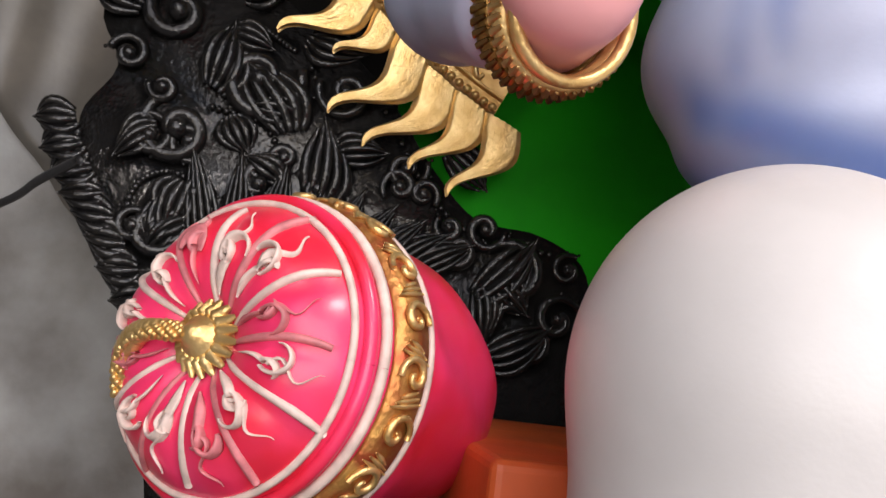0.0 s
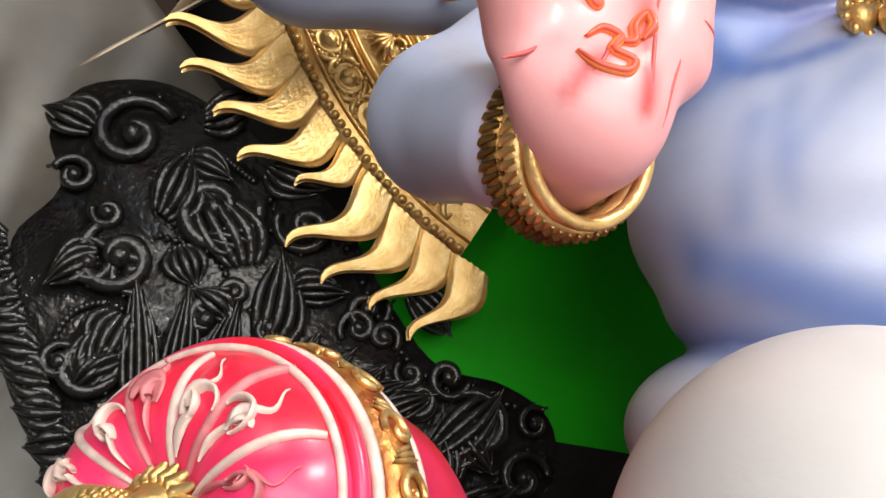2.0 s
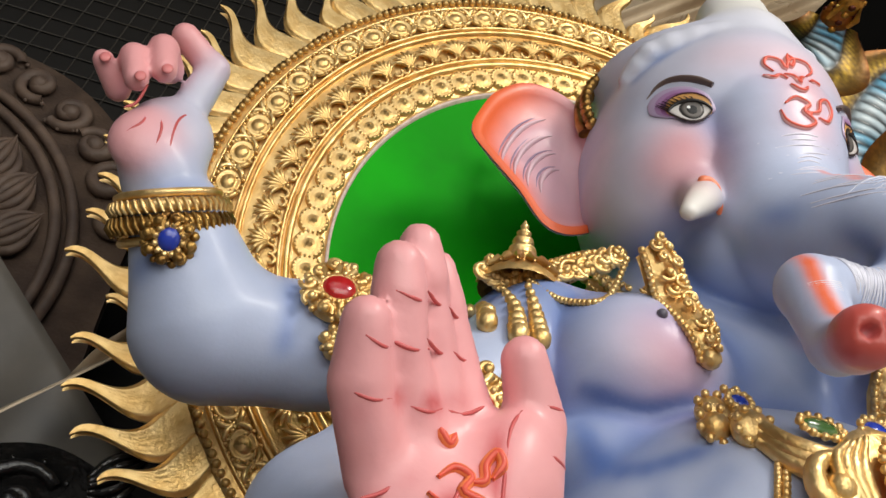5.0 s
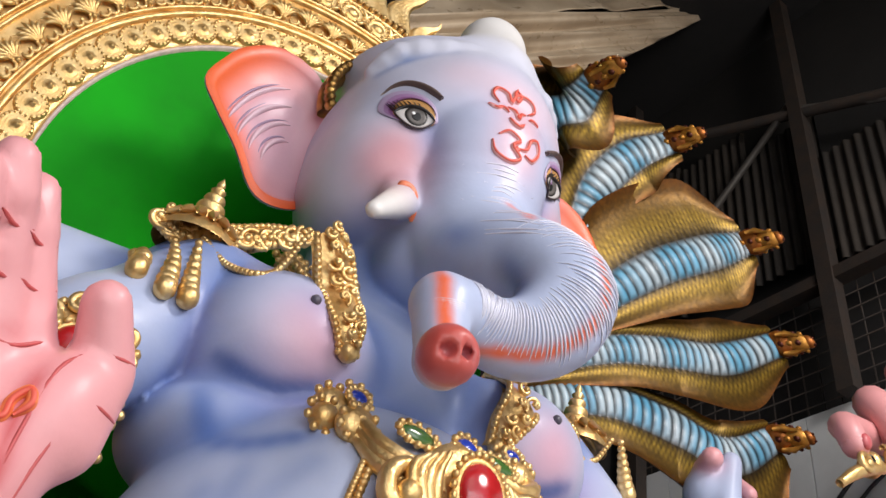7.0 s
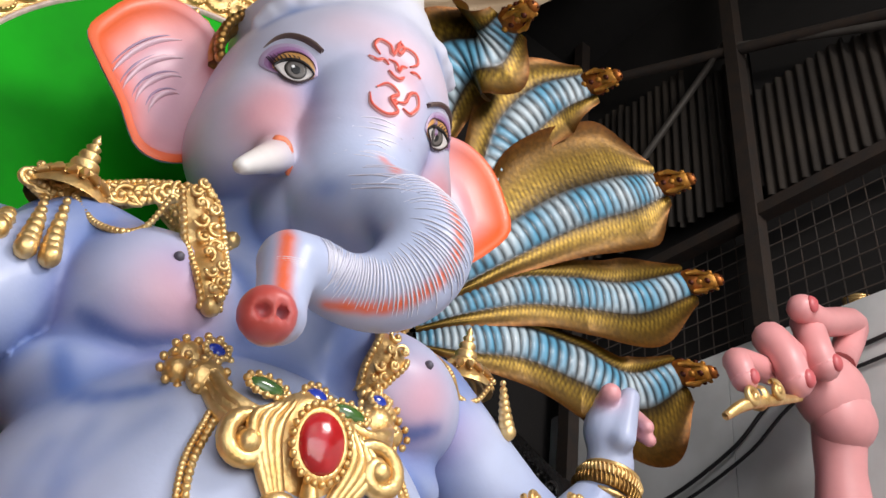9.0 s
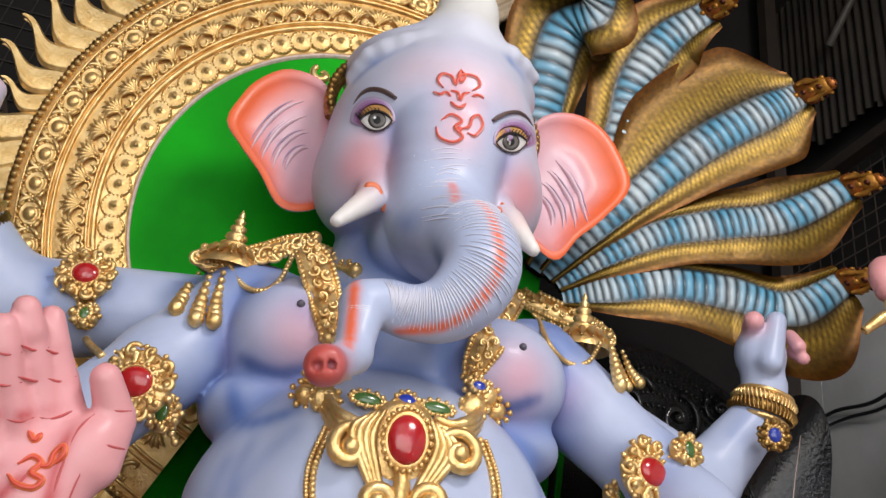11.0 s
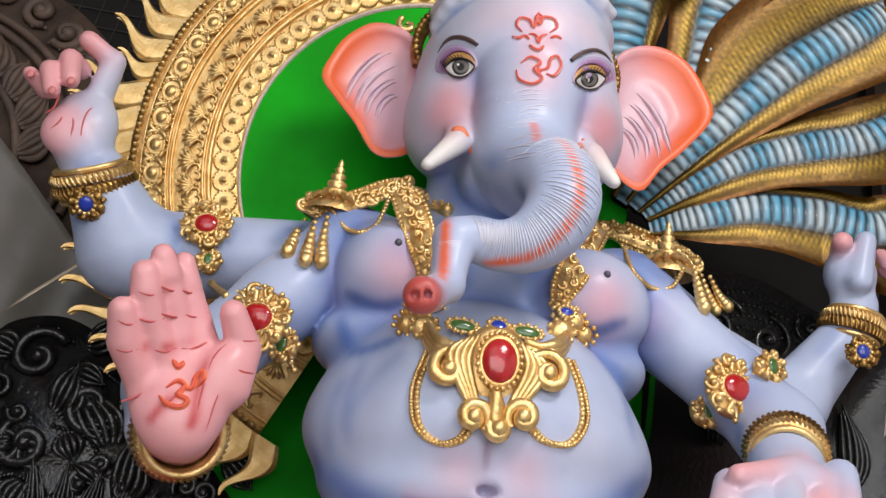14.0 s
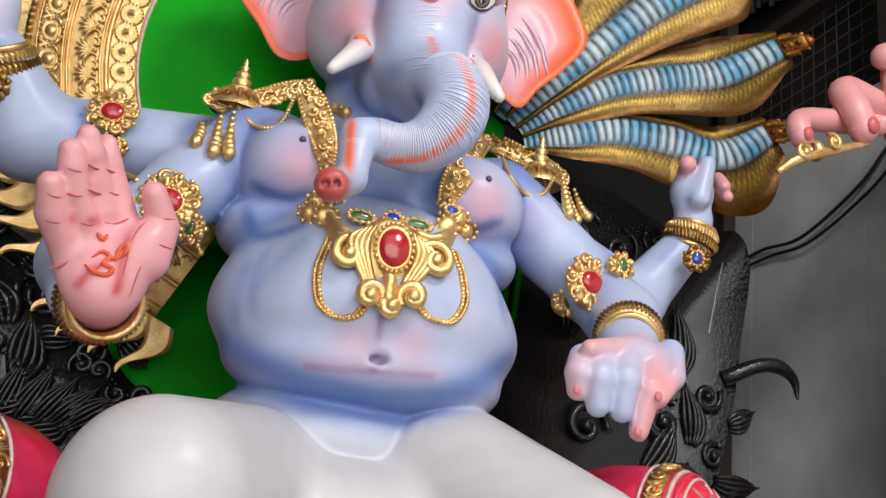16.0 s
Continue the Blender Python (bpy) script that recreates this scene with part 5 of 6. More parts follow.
shoulder_piece((2.150, 1.955, 3.505), 0.1, trace((0.83, -1.38, 1.91), [(1.884, 3.442), (1.981, 3.393), (2.116, 3.366), (2.251, 3.380), (2.320, 3.339)]), [trace((0.83, -1.38, 1.91), [(2.285, 3.305), (2.309, 3.216), (2.337, 3.125)]), trace((0.83, -1.38, 1.91), [(2.334, 3.301), (2.368, 3.214), (2.404, 3.147)]), trace((0.83, -1.38, 1.91), [(2.375, 3.301), (2.416, 3.224), (2.460, 3.174)])],
               trace((0.83, -1.38, 1.91), [(1.957, 3.348), (2.003, 3.236), (2.098, 3.176), (2.189, 3.201), (2.240, 3.296)]), [trace((0.83, -1.38, 1.91), [(1.908, 3.489), (2.005, 3.440), (2.114, 3.407), (2.250, 3.407)]), trace((0.83, -1.38, 1.91), [(1.975, 3.489), (2.085, 3.462), (2.208, 3.440)]), trace((0.83, -1.38, 1.91), [(1.764, 3.458), (1.857, 3.459), (1.951, 3.442)])], SH)


def breast_plate(axis_pts, width, label):
    """A leaf-shaped gilded strap with bead border and carved middle."""
    T = thing("chest_strap", label, "ornament", "chest straps")
    p = spline(axis_pts, 30)
    tg = np.gradient(p, axis=0)
    B, E, K = Build(), Build(), Build()
    vs, left, right = [], [], []
    for i in range(30):
        u = i / 29
        w = width * (0.45 + 0.55 * math.sin(math.pi * min(u * 0.95 + 0.12, 1)) ** 0.8)
        s = unit(np.cross(unit(tg[i]), (0, -1, 0)))
        for j in range(7):
            v = j / 3 - 1
            vs.append(p[i] + s * w * v - V(0, 0.012 + 0.022 * (1 - v * v), 0))
        left.append(p[i] + s * w - V(0, 0.012, 0))
        right.append(p[i] - s * w - V(0, 0.012, 0))
        if i % 2 == 0:
            scroll(K, p[i] - V(0, 0.025, 0) + s * w * (0.3 if i % 4 else -0.3), w * 0.42, 1 if i % 4 else -1, i, fat=0.007, turns=1.1)
    B.add(vs, grid_faces(30, 7))
    B.add([V(q) + V(0, 0.03, 0) for q in vs], grid_faces(30, 7))
    part("plate", B, GOLD, T)
    for side in (left, right):
        chain(E, side, 0.012, 1.4)
    ball(E, p[-1] - V(0, 0.02, 0), 0.03, 8, 6)
    part("bead_border", E, GOLD, T)
    part("carving", K, GOLD, T)


breast_plate(trace((0.83, -1.38, 1.91), [(0.909, 3.402), (0.959, 3.340), (1.009, 3.246), (1.047, 3.137), (1.073, 3.037)]), 0.060, "gilded leaf-shaped chest strap with bead border")
breast_plate(trace((0.83, -1.38, 1.91), [(1.833, 3.418), (1.776, 3.311), (1.729, 3.196), (1.688, 3.085), (1.664, 3.000)]), 0.062, "gilded leaf-shaped chest strap with bead border")

# the large belly pendant
T = thing("belly_pendant", "large gilded pendant with red, blue and green stones on the belly", "pendant")
c = trace((0.65, -1.53, 1.64), [(1.451, 2.732)])[0]
gem(T, c - V(0, 0.055, 0), (0, -1, 0.05), 0.062, 0.080, RED_GEM, "large oval red stone")
gem(T, trace((0.65, -1.53, 1.64), [(1.433, 2.866)])[0] - V(0, 0.04, 0), (0, -1, 0.2), 0.034, 0.036, BLUE_GEM, "round blue stone")
for q in trace((0.65, -1.53, 1.64), [(1.281, 2.855), (1.557, 2.877)]):
    gem(T, q - V(0, 0.035, 0), (0, -1, 0.2), 0.046, 0.022, GREEN_GEM, "oval green stone")
B = Build()
lathe(B, [(0.155, 0.0), (0.15, 0.03), (0.12, 0.048), (0.0, 0.055)], c + V(0, 0.03, 0), (0, -1, 0.05), 32, sx=0.8, sy=1.0)
for s in (-1, 1):
    for k in range(4):
        q = [c + V(s * (0.075 + 0.018 * k), -0.03, 0.09 - 0.01 * k), c + V(s * (0.105 + 0.022 * k), -0.035, 0.0), c + V(s * (0.07 + 0.014 * k), -0.03, -0.11), c + V(s * (0.03 + 0.008 * k), -0.03, -0.20)]
        tube(B, spline(q, 16), [0.006, 0.016, 0.014, 0.008], 8)
part("centre_plate", B, GOLD, T)
B = Build()
for q, spin, st, r in zip(trace((0.65, -1.53, 1.64), [(1.250, 2.671), (1.666, 2.723), (1.377, 2.494), (1.577, 2.526), (1.482, 2.464)]), (1, -1, 1, -1, 1), (0.5, 2.6, -0.8, 4.0, 1.6), (0.075, 0.075, 0.058, 0.058, 0.04)):
    scroll(B, q - V(0, 0.015, 0), r, spin, st, fat=0.022, turns=1.5)
part("scroll", B, GOLD, T)
B = Build()
for path, wd in ((trace((0.65, -1.53, 1.64), [(1.334, 2.792), (1.265, 2.738), (1.178, 2.759), (1.126, 2.814)]), 0.03), (trace((0.65, -1.53, 1.64), [(1.554, 2.817), (1.635, 2.802), (1.711, 2.844), (1.744, 2.919)]), 0.03), (trace((0.65, -1.53, 1.64), [(1.450, 2.608), (1.465, 2.535), (1.482, 2.464)]), 0.035)):
    for k in (-1, 0, 1):
        tube(B, spline(path, 14) - V(0, 0.03, 0) + V(0, 0, k * wd * 0.8), [wd * 0.4, wd * 0.8, wd * 0.5], 8)
part("wing", B, GOLD, T)
for s, tip in ((-1, trace((0.65, -1.53, 1.64), [(1.124, 2.826), (1.076, 2.882), (1.048, 2.823), (1.135, 2.914)])), (1, trace((0.65, -1.53, 1.64), [(1.704, 2.911), (1.753, 2.963), (1.800, 2.912), (1.709, 2.986)]))):
    B = Build()
    for i, q in enumerate(tip):
        ball(B, q - V(0, 0.02, 0), (0.055 - 0.008 * i, 0.035, 0.05 - 0.006 * i), 12, 8)
        for j in range(9):
            a = 2 * math.pi * j / 9
            ball(B, q + V(0.05 * math.cos(a), -0.035, 0.045 * math.sin(a)), 0.012, 6, 5)
    bird = part("bird_end", B, GOLD, T, "gilded bird-shaped end")
    gem(T, tip[3] - V(0, 0.05, 0), (0, -1, 0.2), 0.026, 0.020, BLUE_GEM, "small blue stone")
for k, q in enumerate((trace((0.65, -1.53, 1.64), [(1.172, 2.732), (1.140, 2.573), (1.171, 2.430), (1.259, 2.374), (1.348, 2.402), (1.388, 2.471)]), trace((0.65, -1.53, 1.64), [(1.756, 2.800), (1.815, 2.679), (1.835, 2.554), (1.780, 2.456), (1.676, 2.454), (1.613, 2.500)]))):
    B = Build()
    chain(B, q, 0.0125, 1.3)
    chain(B, q - V(0.02 * (1 if k == 0 else -1), 0, 0), 0.009, 1.3)
    part("loop_chain", B, GOLD, T)

# gilded lace collars that join the shoulder ornaments to the neck
for pts, w in ((trace((0.83, -1.38, 1.91), [(0.530, 3.287), (0.638, 3.279), (0.746, 3.334), (0.853, 3.411), (0.943, 3.459)]), 0.040), (trace((0.83, -1.38, 1.91), [(0.938, 3.417), (1.028, 3.396), (1.133, 3.364)]), 0.040), (trace((0.83, -1.38, 1.91), [(1.844, 3.448), (1.952, 3.434), (2.087, 3.407), (2.223, 3.396), (2.305, 3.364)]), 0.045), (trace((0.83, -1.38, 1.91), [(1.791, 3.445), (1.839, 3.438), (1.893, 3.428)]), 0.04)):
    breast_plate(pts, w, "gilded lace collar with bead border on the shoulder")

# ---- black carved throne: two wings behind, arm blocks and seat ----
def plate(B, outline, y0, y1, n=90):
    """A flat carved board with a wavy outline in x and z."""
    p = spline(outline, n, closed=True)
    c = p.mean(0)
    front = [(x, y0, z) for x, z in p]
    back = [(x, y1, z) for x, z in p]
    B.add(front + back + [(c[0], y0 - 0.01, c[1])], [(i, (i + 1) % n, n + (i + 1) % n, n + i) for i in range(n)] + [(2 * n, i, (i + 1) % n) for i in range(n)])


def curl(B, x, z, y, r, spin, start, fat):
    scroll(B, (x, y, z), r, spin, start, fat=fat, turns=1.5)
    for t in np.linspace(0.25, 1, 12):
        a = start + spin * (1 - t) * 1.5 * 2 * math.pi
        ball(B, (x + r * 1.22 * t * math.cos(a), y - 0.022, z + r * 1.22 * t * math.sin(a)), fat * 0.42, 5, 4)


def leaf(B, x, z, y, length, deg, width, bend=0.4):
    """An acanthus leaf of side-by-side ridges."""
    d, s = V(math.cos(radians(deg)), 0, math.sin(radians(deg))), V(-math.sin(radians(deg)), 0, math.cos(radians(deg)))
    for k in range(-2, 3):
        q = [V(x, y, z) + d * length * t + s * (k * width * 0.5 * math.sin(math.pi * (0.15 + 0.85 * t)) + bend * length * t * t) - V(0, 0.02 + 0.018 * math.sin(3 * t) + 0.008 * (2 - abs(k)), 0) for t in np.linspace(0, 1 - 0.06 * abs(k), 9)]
        tube(B, q, [width * 0.16, width * 0.27, width * 0.22, 0.004], 6)


LEFT = thing("throne_wing", "glossy black carved throne back with scrolls and leaves", "throne", "throne wings")
B = Build()
plate(B, [(-0.42, 0.9), (-0.5, 1.3), (-0.64, 1.62), (-0.80, 1.85), (-0.90, 2.05), (-0.93, 2.22), (-0.84, 2.40), (-0.92, 2.58), (-0.86, 2.76), (-0.62, 2.84), (-0.36, 2.76), (-0.1, 2.62), (0.1, 2.45), (0.30, 2.2), (0.48, 2.04), (0.70, 2.02), (0.88, 1.93), (0.92, 1.75), (0.84, 1.55), (0.80, 0.9)], 2.99, 3.07)
part("board", B, BLACK, LEFT)
for x, z, r, spin, st, fat in ((-0.60, 2.20, 0.13, 1, 2.2, 0.028), (-0.35, 2.42, 0.15, -1, 0.4, 0.03), (-0.66, 2.62, 0.14, 1, 0.6, 0.028), (-0.30, 2.05, 0.12, 1, 3.6, 0.024), (-0.62, 1.85, 0.11, -1, 1.2, 0.024), (0.62, 1.86, 0.12, -1, 2.4, 0.026),
                              (0.80, 1.72, 0.09, 1, 0.2, 0.02), (0.42, 1.92, 0.08, 1, 2.0, 0.018), (0.70, 1.62, 0.08, -1, 1.0, 0.018), (-0.38, 1.62, 0.12, 1, 0.8, 0.024), (-0.05, 2.42, 0.10, 1, 2.8, 0.022), (0.2, 2.18, 0.08, -1, 0.5, 0.018), (-0.80, 2.44, 0.07, -1, 3, 0.018), (0.82, 1.9, 0.06, 1, 1, 0.014)):
    B = Build()
    curl(B, x, z, 2.985, r, spin, st, fat)
    part("scroll", B, BLACK, LEFT)
for i in range(11):
    t = i / 10
    B = Build()
    leaf(B, -0.93 + 0.52 * t ** 1.2, 2.18 - 0.80 * t, 2.985, 0.13, 205 + 12 * math.sin(i), 0.075, -0.35)
    part("border_leaf", B, BLACK, LEFT)
for i in range(9):
    B = Build()
    leaf(B, -0.42 + 0.085 * i, 1.66 + 0.02 * i, 2.98, 0.52 - 0.035 * i, 98 - 7 * i, 0.05, 0.10 - 0.04 * i)
    part("fan_leaf", B, BLACK, LEFT)
for x, z, l, d, w in ((-0.22, 2.25, 0.3, 110, 0.09), (-0.5, 2.36, 0.24, 60, 0.08), (-0.1, 2.0, 0.3, 70, 0.08), (-0.78, 2.62, 0.16, 150, 0.07), (-0.45, 2.72, 0.2, 20, 0.07), (-0.2, 2.6, 0.2, -30, 0.07), (0.5, 1.75, 0.3, 30, 0.08), (0.55, 1.55, 0.26, 10, 0.07), (-0.55, 2.02, 0.18, 240, 0.07)):
    B = Build()
    leaf(B, x, z, 2.985, l, d, w)
    part("leaf", B, BLACK, LEFT)
for pts in ([(-0.70, 1.70), (-0.72, 1.95), (-0.62, 2.05), (-0.45, 2.0)], [(-0.55, 2.48), (-0.42, 2.62), (-0.25, 2.55)], [(-0.25, 1.7), (-0.2, 2.0), (-0.3, 2.25), (-0.5, 2.3)], [(0.1, 2.38), (0.3, 2.1), (0.5, 1.97), (0.75, 1.95)]):
    B = Build()
    for x, z in spline(pts, 26):
        ball(B, (x, 2.975, z), 0.014, 6, 5)
    part("beading", B, BLACK, LEFT)

rng = random.Random(11)
for i in range(46):
    x, z = rng.uniform(-0.80, 0.75), rng.uniform(1.25, 2.7)
    if z > 2.62 - 0.75 * max(x + 0.1, 0) or x < -0.5 - 0.45 * (z - 1.25) or (z > 2.3 and x > 0):
        continue
    B = Build()
    if i % 3:
        leaf(B, x, z, 2.985, rng.uniform(0.12, 0.22), rng.uniform(0, 360), 0.06, rng.uniform(-0.6, 0.6))
    else:
        curl(B, x, z, 2.98, rng.uniform(0.05, 0.09), rng.choice((1, -1)), rng.uniform(0, 6), 0.018)
    part("carved_detail", B, BLACK, LEFT)
B = box(Build(), (0.70, 3.0, 0.9), (2.35, 3.08, 1.86))
part("lower_board", B, BLACK, LEFT, smooth=False)

RIGHT = thing("throne_wing", "glossy black carved throne back beside the lowest cobra", "throne", "throne wings")
B = Build()
plate(B, [(2.2, 0.9), (2.2, 1.8), (2.4, 2.6), (2.45, 3.2), (2.6, 3.62), (3.0, 3.66), (3.5, 3.5), (3.9, 3.62), (4.02, 3.4), (3.96, 2.9), (3.9, 2.4), (3.8, 2.0), (3.7, 1.4), (3.7, 0.9)], 2.74, 2.82)
part("board", B, BLACK, RIGHT)
for x, z, r, spin, st, fat in ((2.75, 3.35, 0.18, 1, 0.5, 0.02), (3.05, 3.3, 0.14, -1, 1.5, 0.018), (3.4, 2.3, 0.14, 1, 1.0, 0.026), (3.7, 2.5, 0.10, -1, 0.5, 0.02), (3.2, 2.6, 0.12, 1, 2, 0.022), (3.55, 1.95, 0.12, -1, 2, 0.024), (2.9, 2.2, 0.14, 1, 0, 0.024), (3.75, 2.15, 0.08, 1, 1, 0.018), (3.3, 3.4, 0.09, 1, 2.5, 0.016)):
    B = Build()
    curl(B, x, z, 2.735, r, spin, st, fat)
    part("scroll", B, BLACK, RIGHT)
for x, z, l, d, w in ((2.62, 3.1, 0.4, 60, 0.05), (2.75, 2.7, 0.5, 80, 0.07), (3.1, 2.75, 0.4, 60, 0.07), (3.5, 2.6, 0.4, 75, 0.07), (3.3, 2.0, 0.35, 40, 0.08), (3.6, 2.2, 0.35, 80, 0.07), (3.85, 2.35, 0.2, 10, 0.06), (3.75, 2.0, 0.3, -20, 0.07)):
    B = Build()
    leaf(B, x, z, 2.735, l, d, w)
    part("leaf", B, BLACK, RIGHT)
for off in (0, 0.05, 0.1, 0.15):
    B = Build()
    for x, z in spline([(2.55, 3.30 - off), (2.85, 3.55 - off * 1.4), (3.2, 3.5 - off * 1.2), (3.5, 3.3 - off)], 34):
        ball(B, (x, 2.73, z), 0.010, 6, 5)
    part("beading", B, BLACK, RIGHT)
B = Build()
tube(B, spline([(3.80, 2.70, 2.62), (3.98, 2.62, 2.72), (4.12, 2.60, 2.74), (4.24, 2.60, 2.68), (4.27, 2.60, 2.56)], 16), [0.05, 0.045, 0.05, 0.03, 0.008], 8)
part("claw", B, BLACK, RIGHT, "hooked black leaf end")

for x0, x1, nm in ((-0.30, 0.28, "carved black arm block under the pink bolster"), (2.44, 3.05, "carved black arm block under the pink bolster")):
    ARM = thing("carved_plinth", nm, "plinth", "carved plinths")
    B = box(Build(), (x0 + 0.05, 1.45, 0.0), (x1 - 0.02, 2.72, 1.08))
    part("block", B, BLACK, ARM, smooth=False)
    for i in range(16):
        B = Build()
        xx, zz = x0 + 0.06 + (x1 - x0 - 0.1) * ((i * 0.37) % 1), 0.98 - 0.085 * (i // 2)
        curl(B, xx, zz, 1.45, 0.10 + 0.02 * math.sin(i * 2.3), 1 if i % 2 else -1, i * 1.7, 0.034)
        part("scroll", B, BLACK, ARM)
    rng = random.Random(4)
    for i in range(12):
        B = Build()
        c = V(x0 + 0.07 + (x1 - x0 - 0.12) * (i % 6) / 5, 1.46 + 0.09 * (i // 6), 1.05 + 0.06 * (i // 6) + rng.uniform(-0.02, 0.02))
        ball(B, c, (0.085, 0.06, rng.uniform(0.06, 0.08)), 14, 10, axes3=np.array(Euler((0, rng.uniform(-0.6, 0.6), 0)).to_matrix()))
        for k in range(-2, 3):
            q = [c + V(0.018 * k * 1.6 + 0.02 * math.sin(4 * t), -0.062 * math.sin(math.pi * (0.12 + 0.76 * t)) - 0.004, 0.075 - 0.15 * t) for t in np.linspace(0, 1, 7)]
            tube(B, q, [0.004, 0.012, 0.010, 0.004], 6)
        part("carved_lump", B, BLACK, ARM)
    for i in range(34):
        B = Build()
        leaf(B, x0 + 0.04 + (x1 - x0 - 0.08) * rng.random(), 0.32 + 0.55 * rng.random(), 1.43 - 0.05 * rng.random(), 0.15 + 0.09 * rng.random(), rng.uniform(0, 360), 0.09, rng.uniform(-0.5, 0.5))
        part("leaf", B, BLACK, ARM)

SEAT = Build()
box(SEAT, (0.30, 1.42, 0.0), (2.42, 2.70, 1.365))
ob = solid("seat_cushion", SEAT, ORANGE, "plain orange painted seat block under the statue", "seat", smooth=False)
bev = ob.modifiers.new("bevel", "BEVEL")
bev.width, bev.segments = 0.02, 3
B = box(Build(), (0.0, 0.5, 0.0), (2.7, 1.40, 0.24))
solid("foot_plinth", B, BLACK, "low black painted plinth under the statue's feet", "plinth", smooth=False)


# ---- bolsters ----
def bolster(end, axis, group_label):
    """A plump round cushion: gathered end, pleats, piping, embossed band and a knob with a tassel."""
    T = thing("bolster", group_label, "cushion", "bolsters beside the seat")
    d, s, u = axes(axis)
    SGN = 1.0 if s[0] * d[0] > 0 else -1.0
    E = V(end)
    prof = [(0.0, 0.030), (0.05, 0.004), (0.10, -0.018), (0.155, -0.022), (0.205, -0.006), (0.245, 0.030), (0.272, 0.075), (0.288, 0.120), (0.296, 0.155), (0.300, 0.20), (0.302, 0.25), (0.298, 0.30), (0.292, 0.37), (0.282, 0.46), (0.262, 0.56), (0.225, 0.66), (0.16, 0.73), (0.07, 0.765), (0.0, 0.77)]
    pr = spline(prof, 72)
    arc = np.r_[0, np.cumsum(np.linalg.norm(np.diff(pr, axis=0), axis=1))]
    nrm = np.gradient(pr, axis=0)
    nrm = np.c_[nrm[:, 1], -nrm[:, 0]]
    nrm /= np.linalg.norm(nrm, axis=1)[:, None] + 1e-9

    def at(a, l, lift=0.0):
        """The cushion's surface at the angle a, l metres along its profile from the knob."""
        r, h = np.interp(l, arc, pr[:, 0]), np.interp(l, arc, pr[:, 1])
        nr, nh = np.interp(l, arc, nrm[:, 0]), np.interp(l, arc, nrm[:, 1])
        return E + d * (h + lift * nh) + max(r + lift * nr, 1e-4) * (math.cos(a) * s + math.sin(a) * u)

    B = Build()
    vs = []
    for l in arc:
        for j in range(112):
            a = 2 * math.pi * j / 112
            puff = 0.012 * abs(math.sin(a * 6)) ** 0.6 * math.exp(-((l - 0.17) / 0.10) ** 2)
            wrinkle = 0.007 * math.sin(4 * a + 14 * l + 2 * math.sin(3 * a)) * min(max((l - 0.47) / 0.06, 0), 1) * min(max((0.92 - l) / 0.1, 0), 1)
            vs.append(at(a, l, puff + wrinkle))
    B.add(vs, grid_faces(len(arc), 112, wrap_v=True))
    part("cushion", B, PINK, T)
    for i in range(12):
        a = 2 * math.pi * i / 12
        B = Build()
        q = [at(a + 0.10 * math.sin(2.6 * t), 0.055 + (0.205 + 0.02 * (i % 3)) * t, 0.004) for t in np.linspace(0, 1, 16)]
        tube(B, q, [0.003, 0.008, 0.010, 0.010, 0.007], 8, flat=0.8)
        part("rib", B, CREAM if i % 2 else ROSE_TRIM, T)
    for i in range(12):
        a = 2 * math.pi * (i + 0.5) / 12 + 0.08
        B = Build()
        l0 = 0.135 + 0.018 * (i % 2)
        hand = 1 if i % 2 else -1
        # stem, two curling lobes and a wavy tail
        stem = [at(a + 0.05 * math.sin(3 * t), l0 - 0.045 + 0.06 * t, 0.013) for t in np.linspace(0, 1, 10)]
        tube(B, stem, [0.002, 0.011, 0.012], 6, flat=0.3)
        for sgn, turn, size in ((hand, 4.4, 0.036), (-hand, 3.2, 0.026)):
            q = []
            for t in np.linspace(0.12, 1, 16):
                th = turn * t
                r = size * (1 - 0.55 * t)
                lr = l0 + 0.012 + size * 0.5 + r * math.sin(th - 1.2)
                q.append(at(a + sgn * (size * 0.55 - r * math.cos(th - 1.2)) / max(np.interp(lr, arc, pr[:, 0]), 0.05), lr, 0.014))
            tube(B, q, [0.008, 0.017, 0.013, 0.004], 6, flat=0.3)
        q = [at(a + 0.09 * math.sin(8 * t) * (1 - 0.5 * t), l0 + 0.02 + 0.085 * t, 0.012) for t in np.linspace(0, 1, 14)]
        tube(B, q, [0.012, 0.006, 0.0015], 6, flat=0.3)
        part("painted_flourish", B, CREAM if i % 3 else ROSE_TRIM, T)
    for l, r, m in ((0.292, 0.007, CREAM), (0.322, 0.013, PINK), (0.352, 0.010, CREAM), (0.468, 0.007, CREAM)):
        B = Build()
        tube(B, [at(a, l, 0.005) for a in np.linspace(0, 2 * math.pi, 73)], r, 8, cap=False)
        part("piping", B, m, T)
    B = Build()
    B.add([at(a, l, f) for l, f in ((0.372, 0.001), (0.376, 0.011), (0.415, 0.014), (0.452, 0.011), (0.456, 0.001)) for a in np.linspace(0, 2 * math.pi, 84, endpoint=False)], grid_faces(5, 84, wrap_v=True))
    part("gold_band", B, GOLD_BAND, T, "embossed gilded band")
    B = Build()
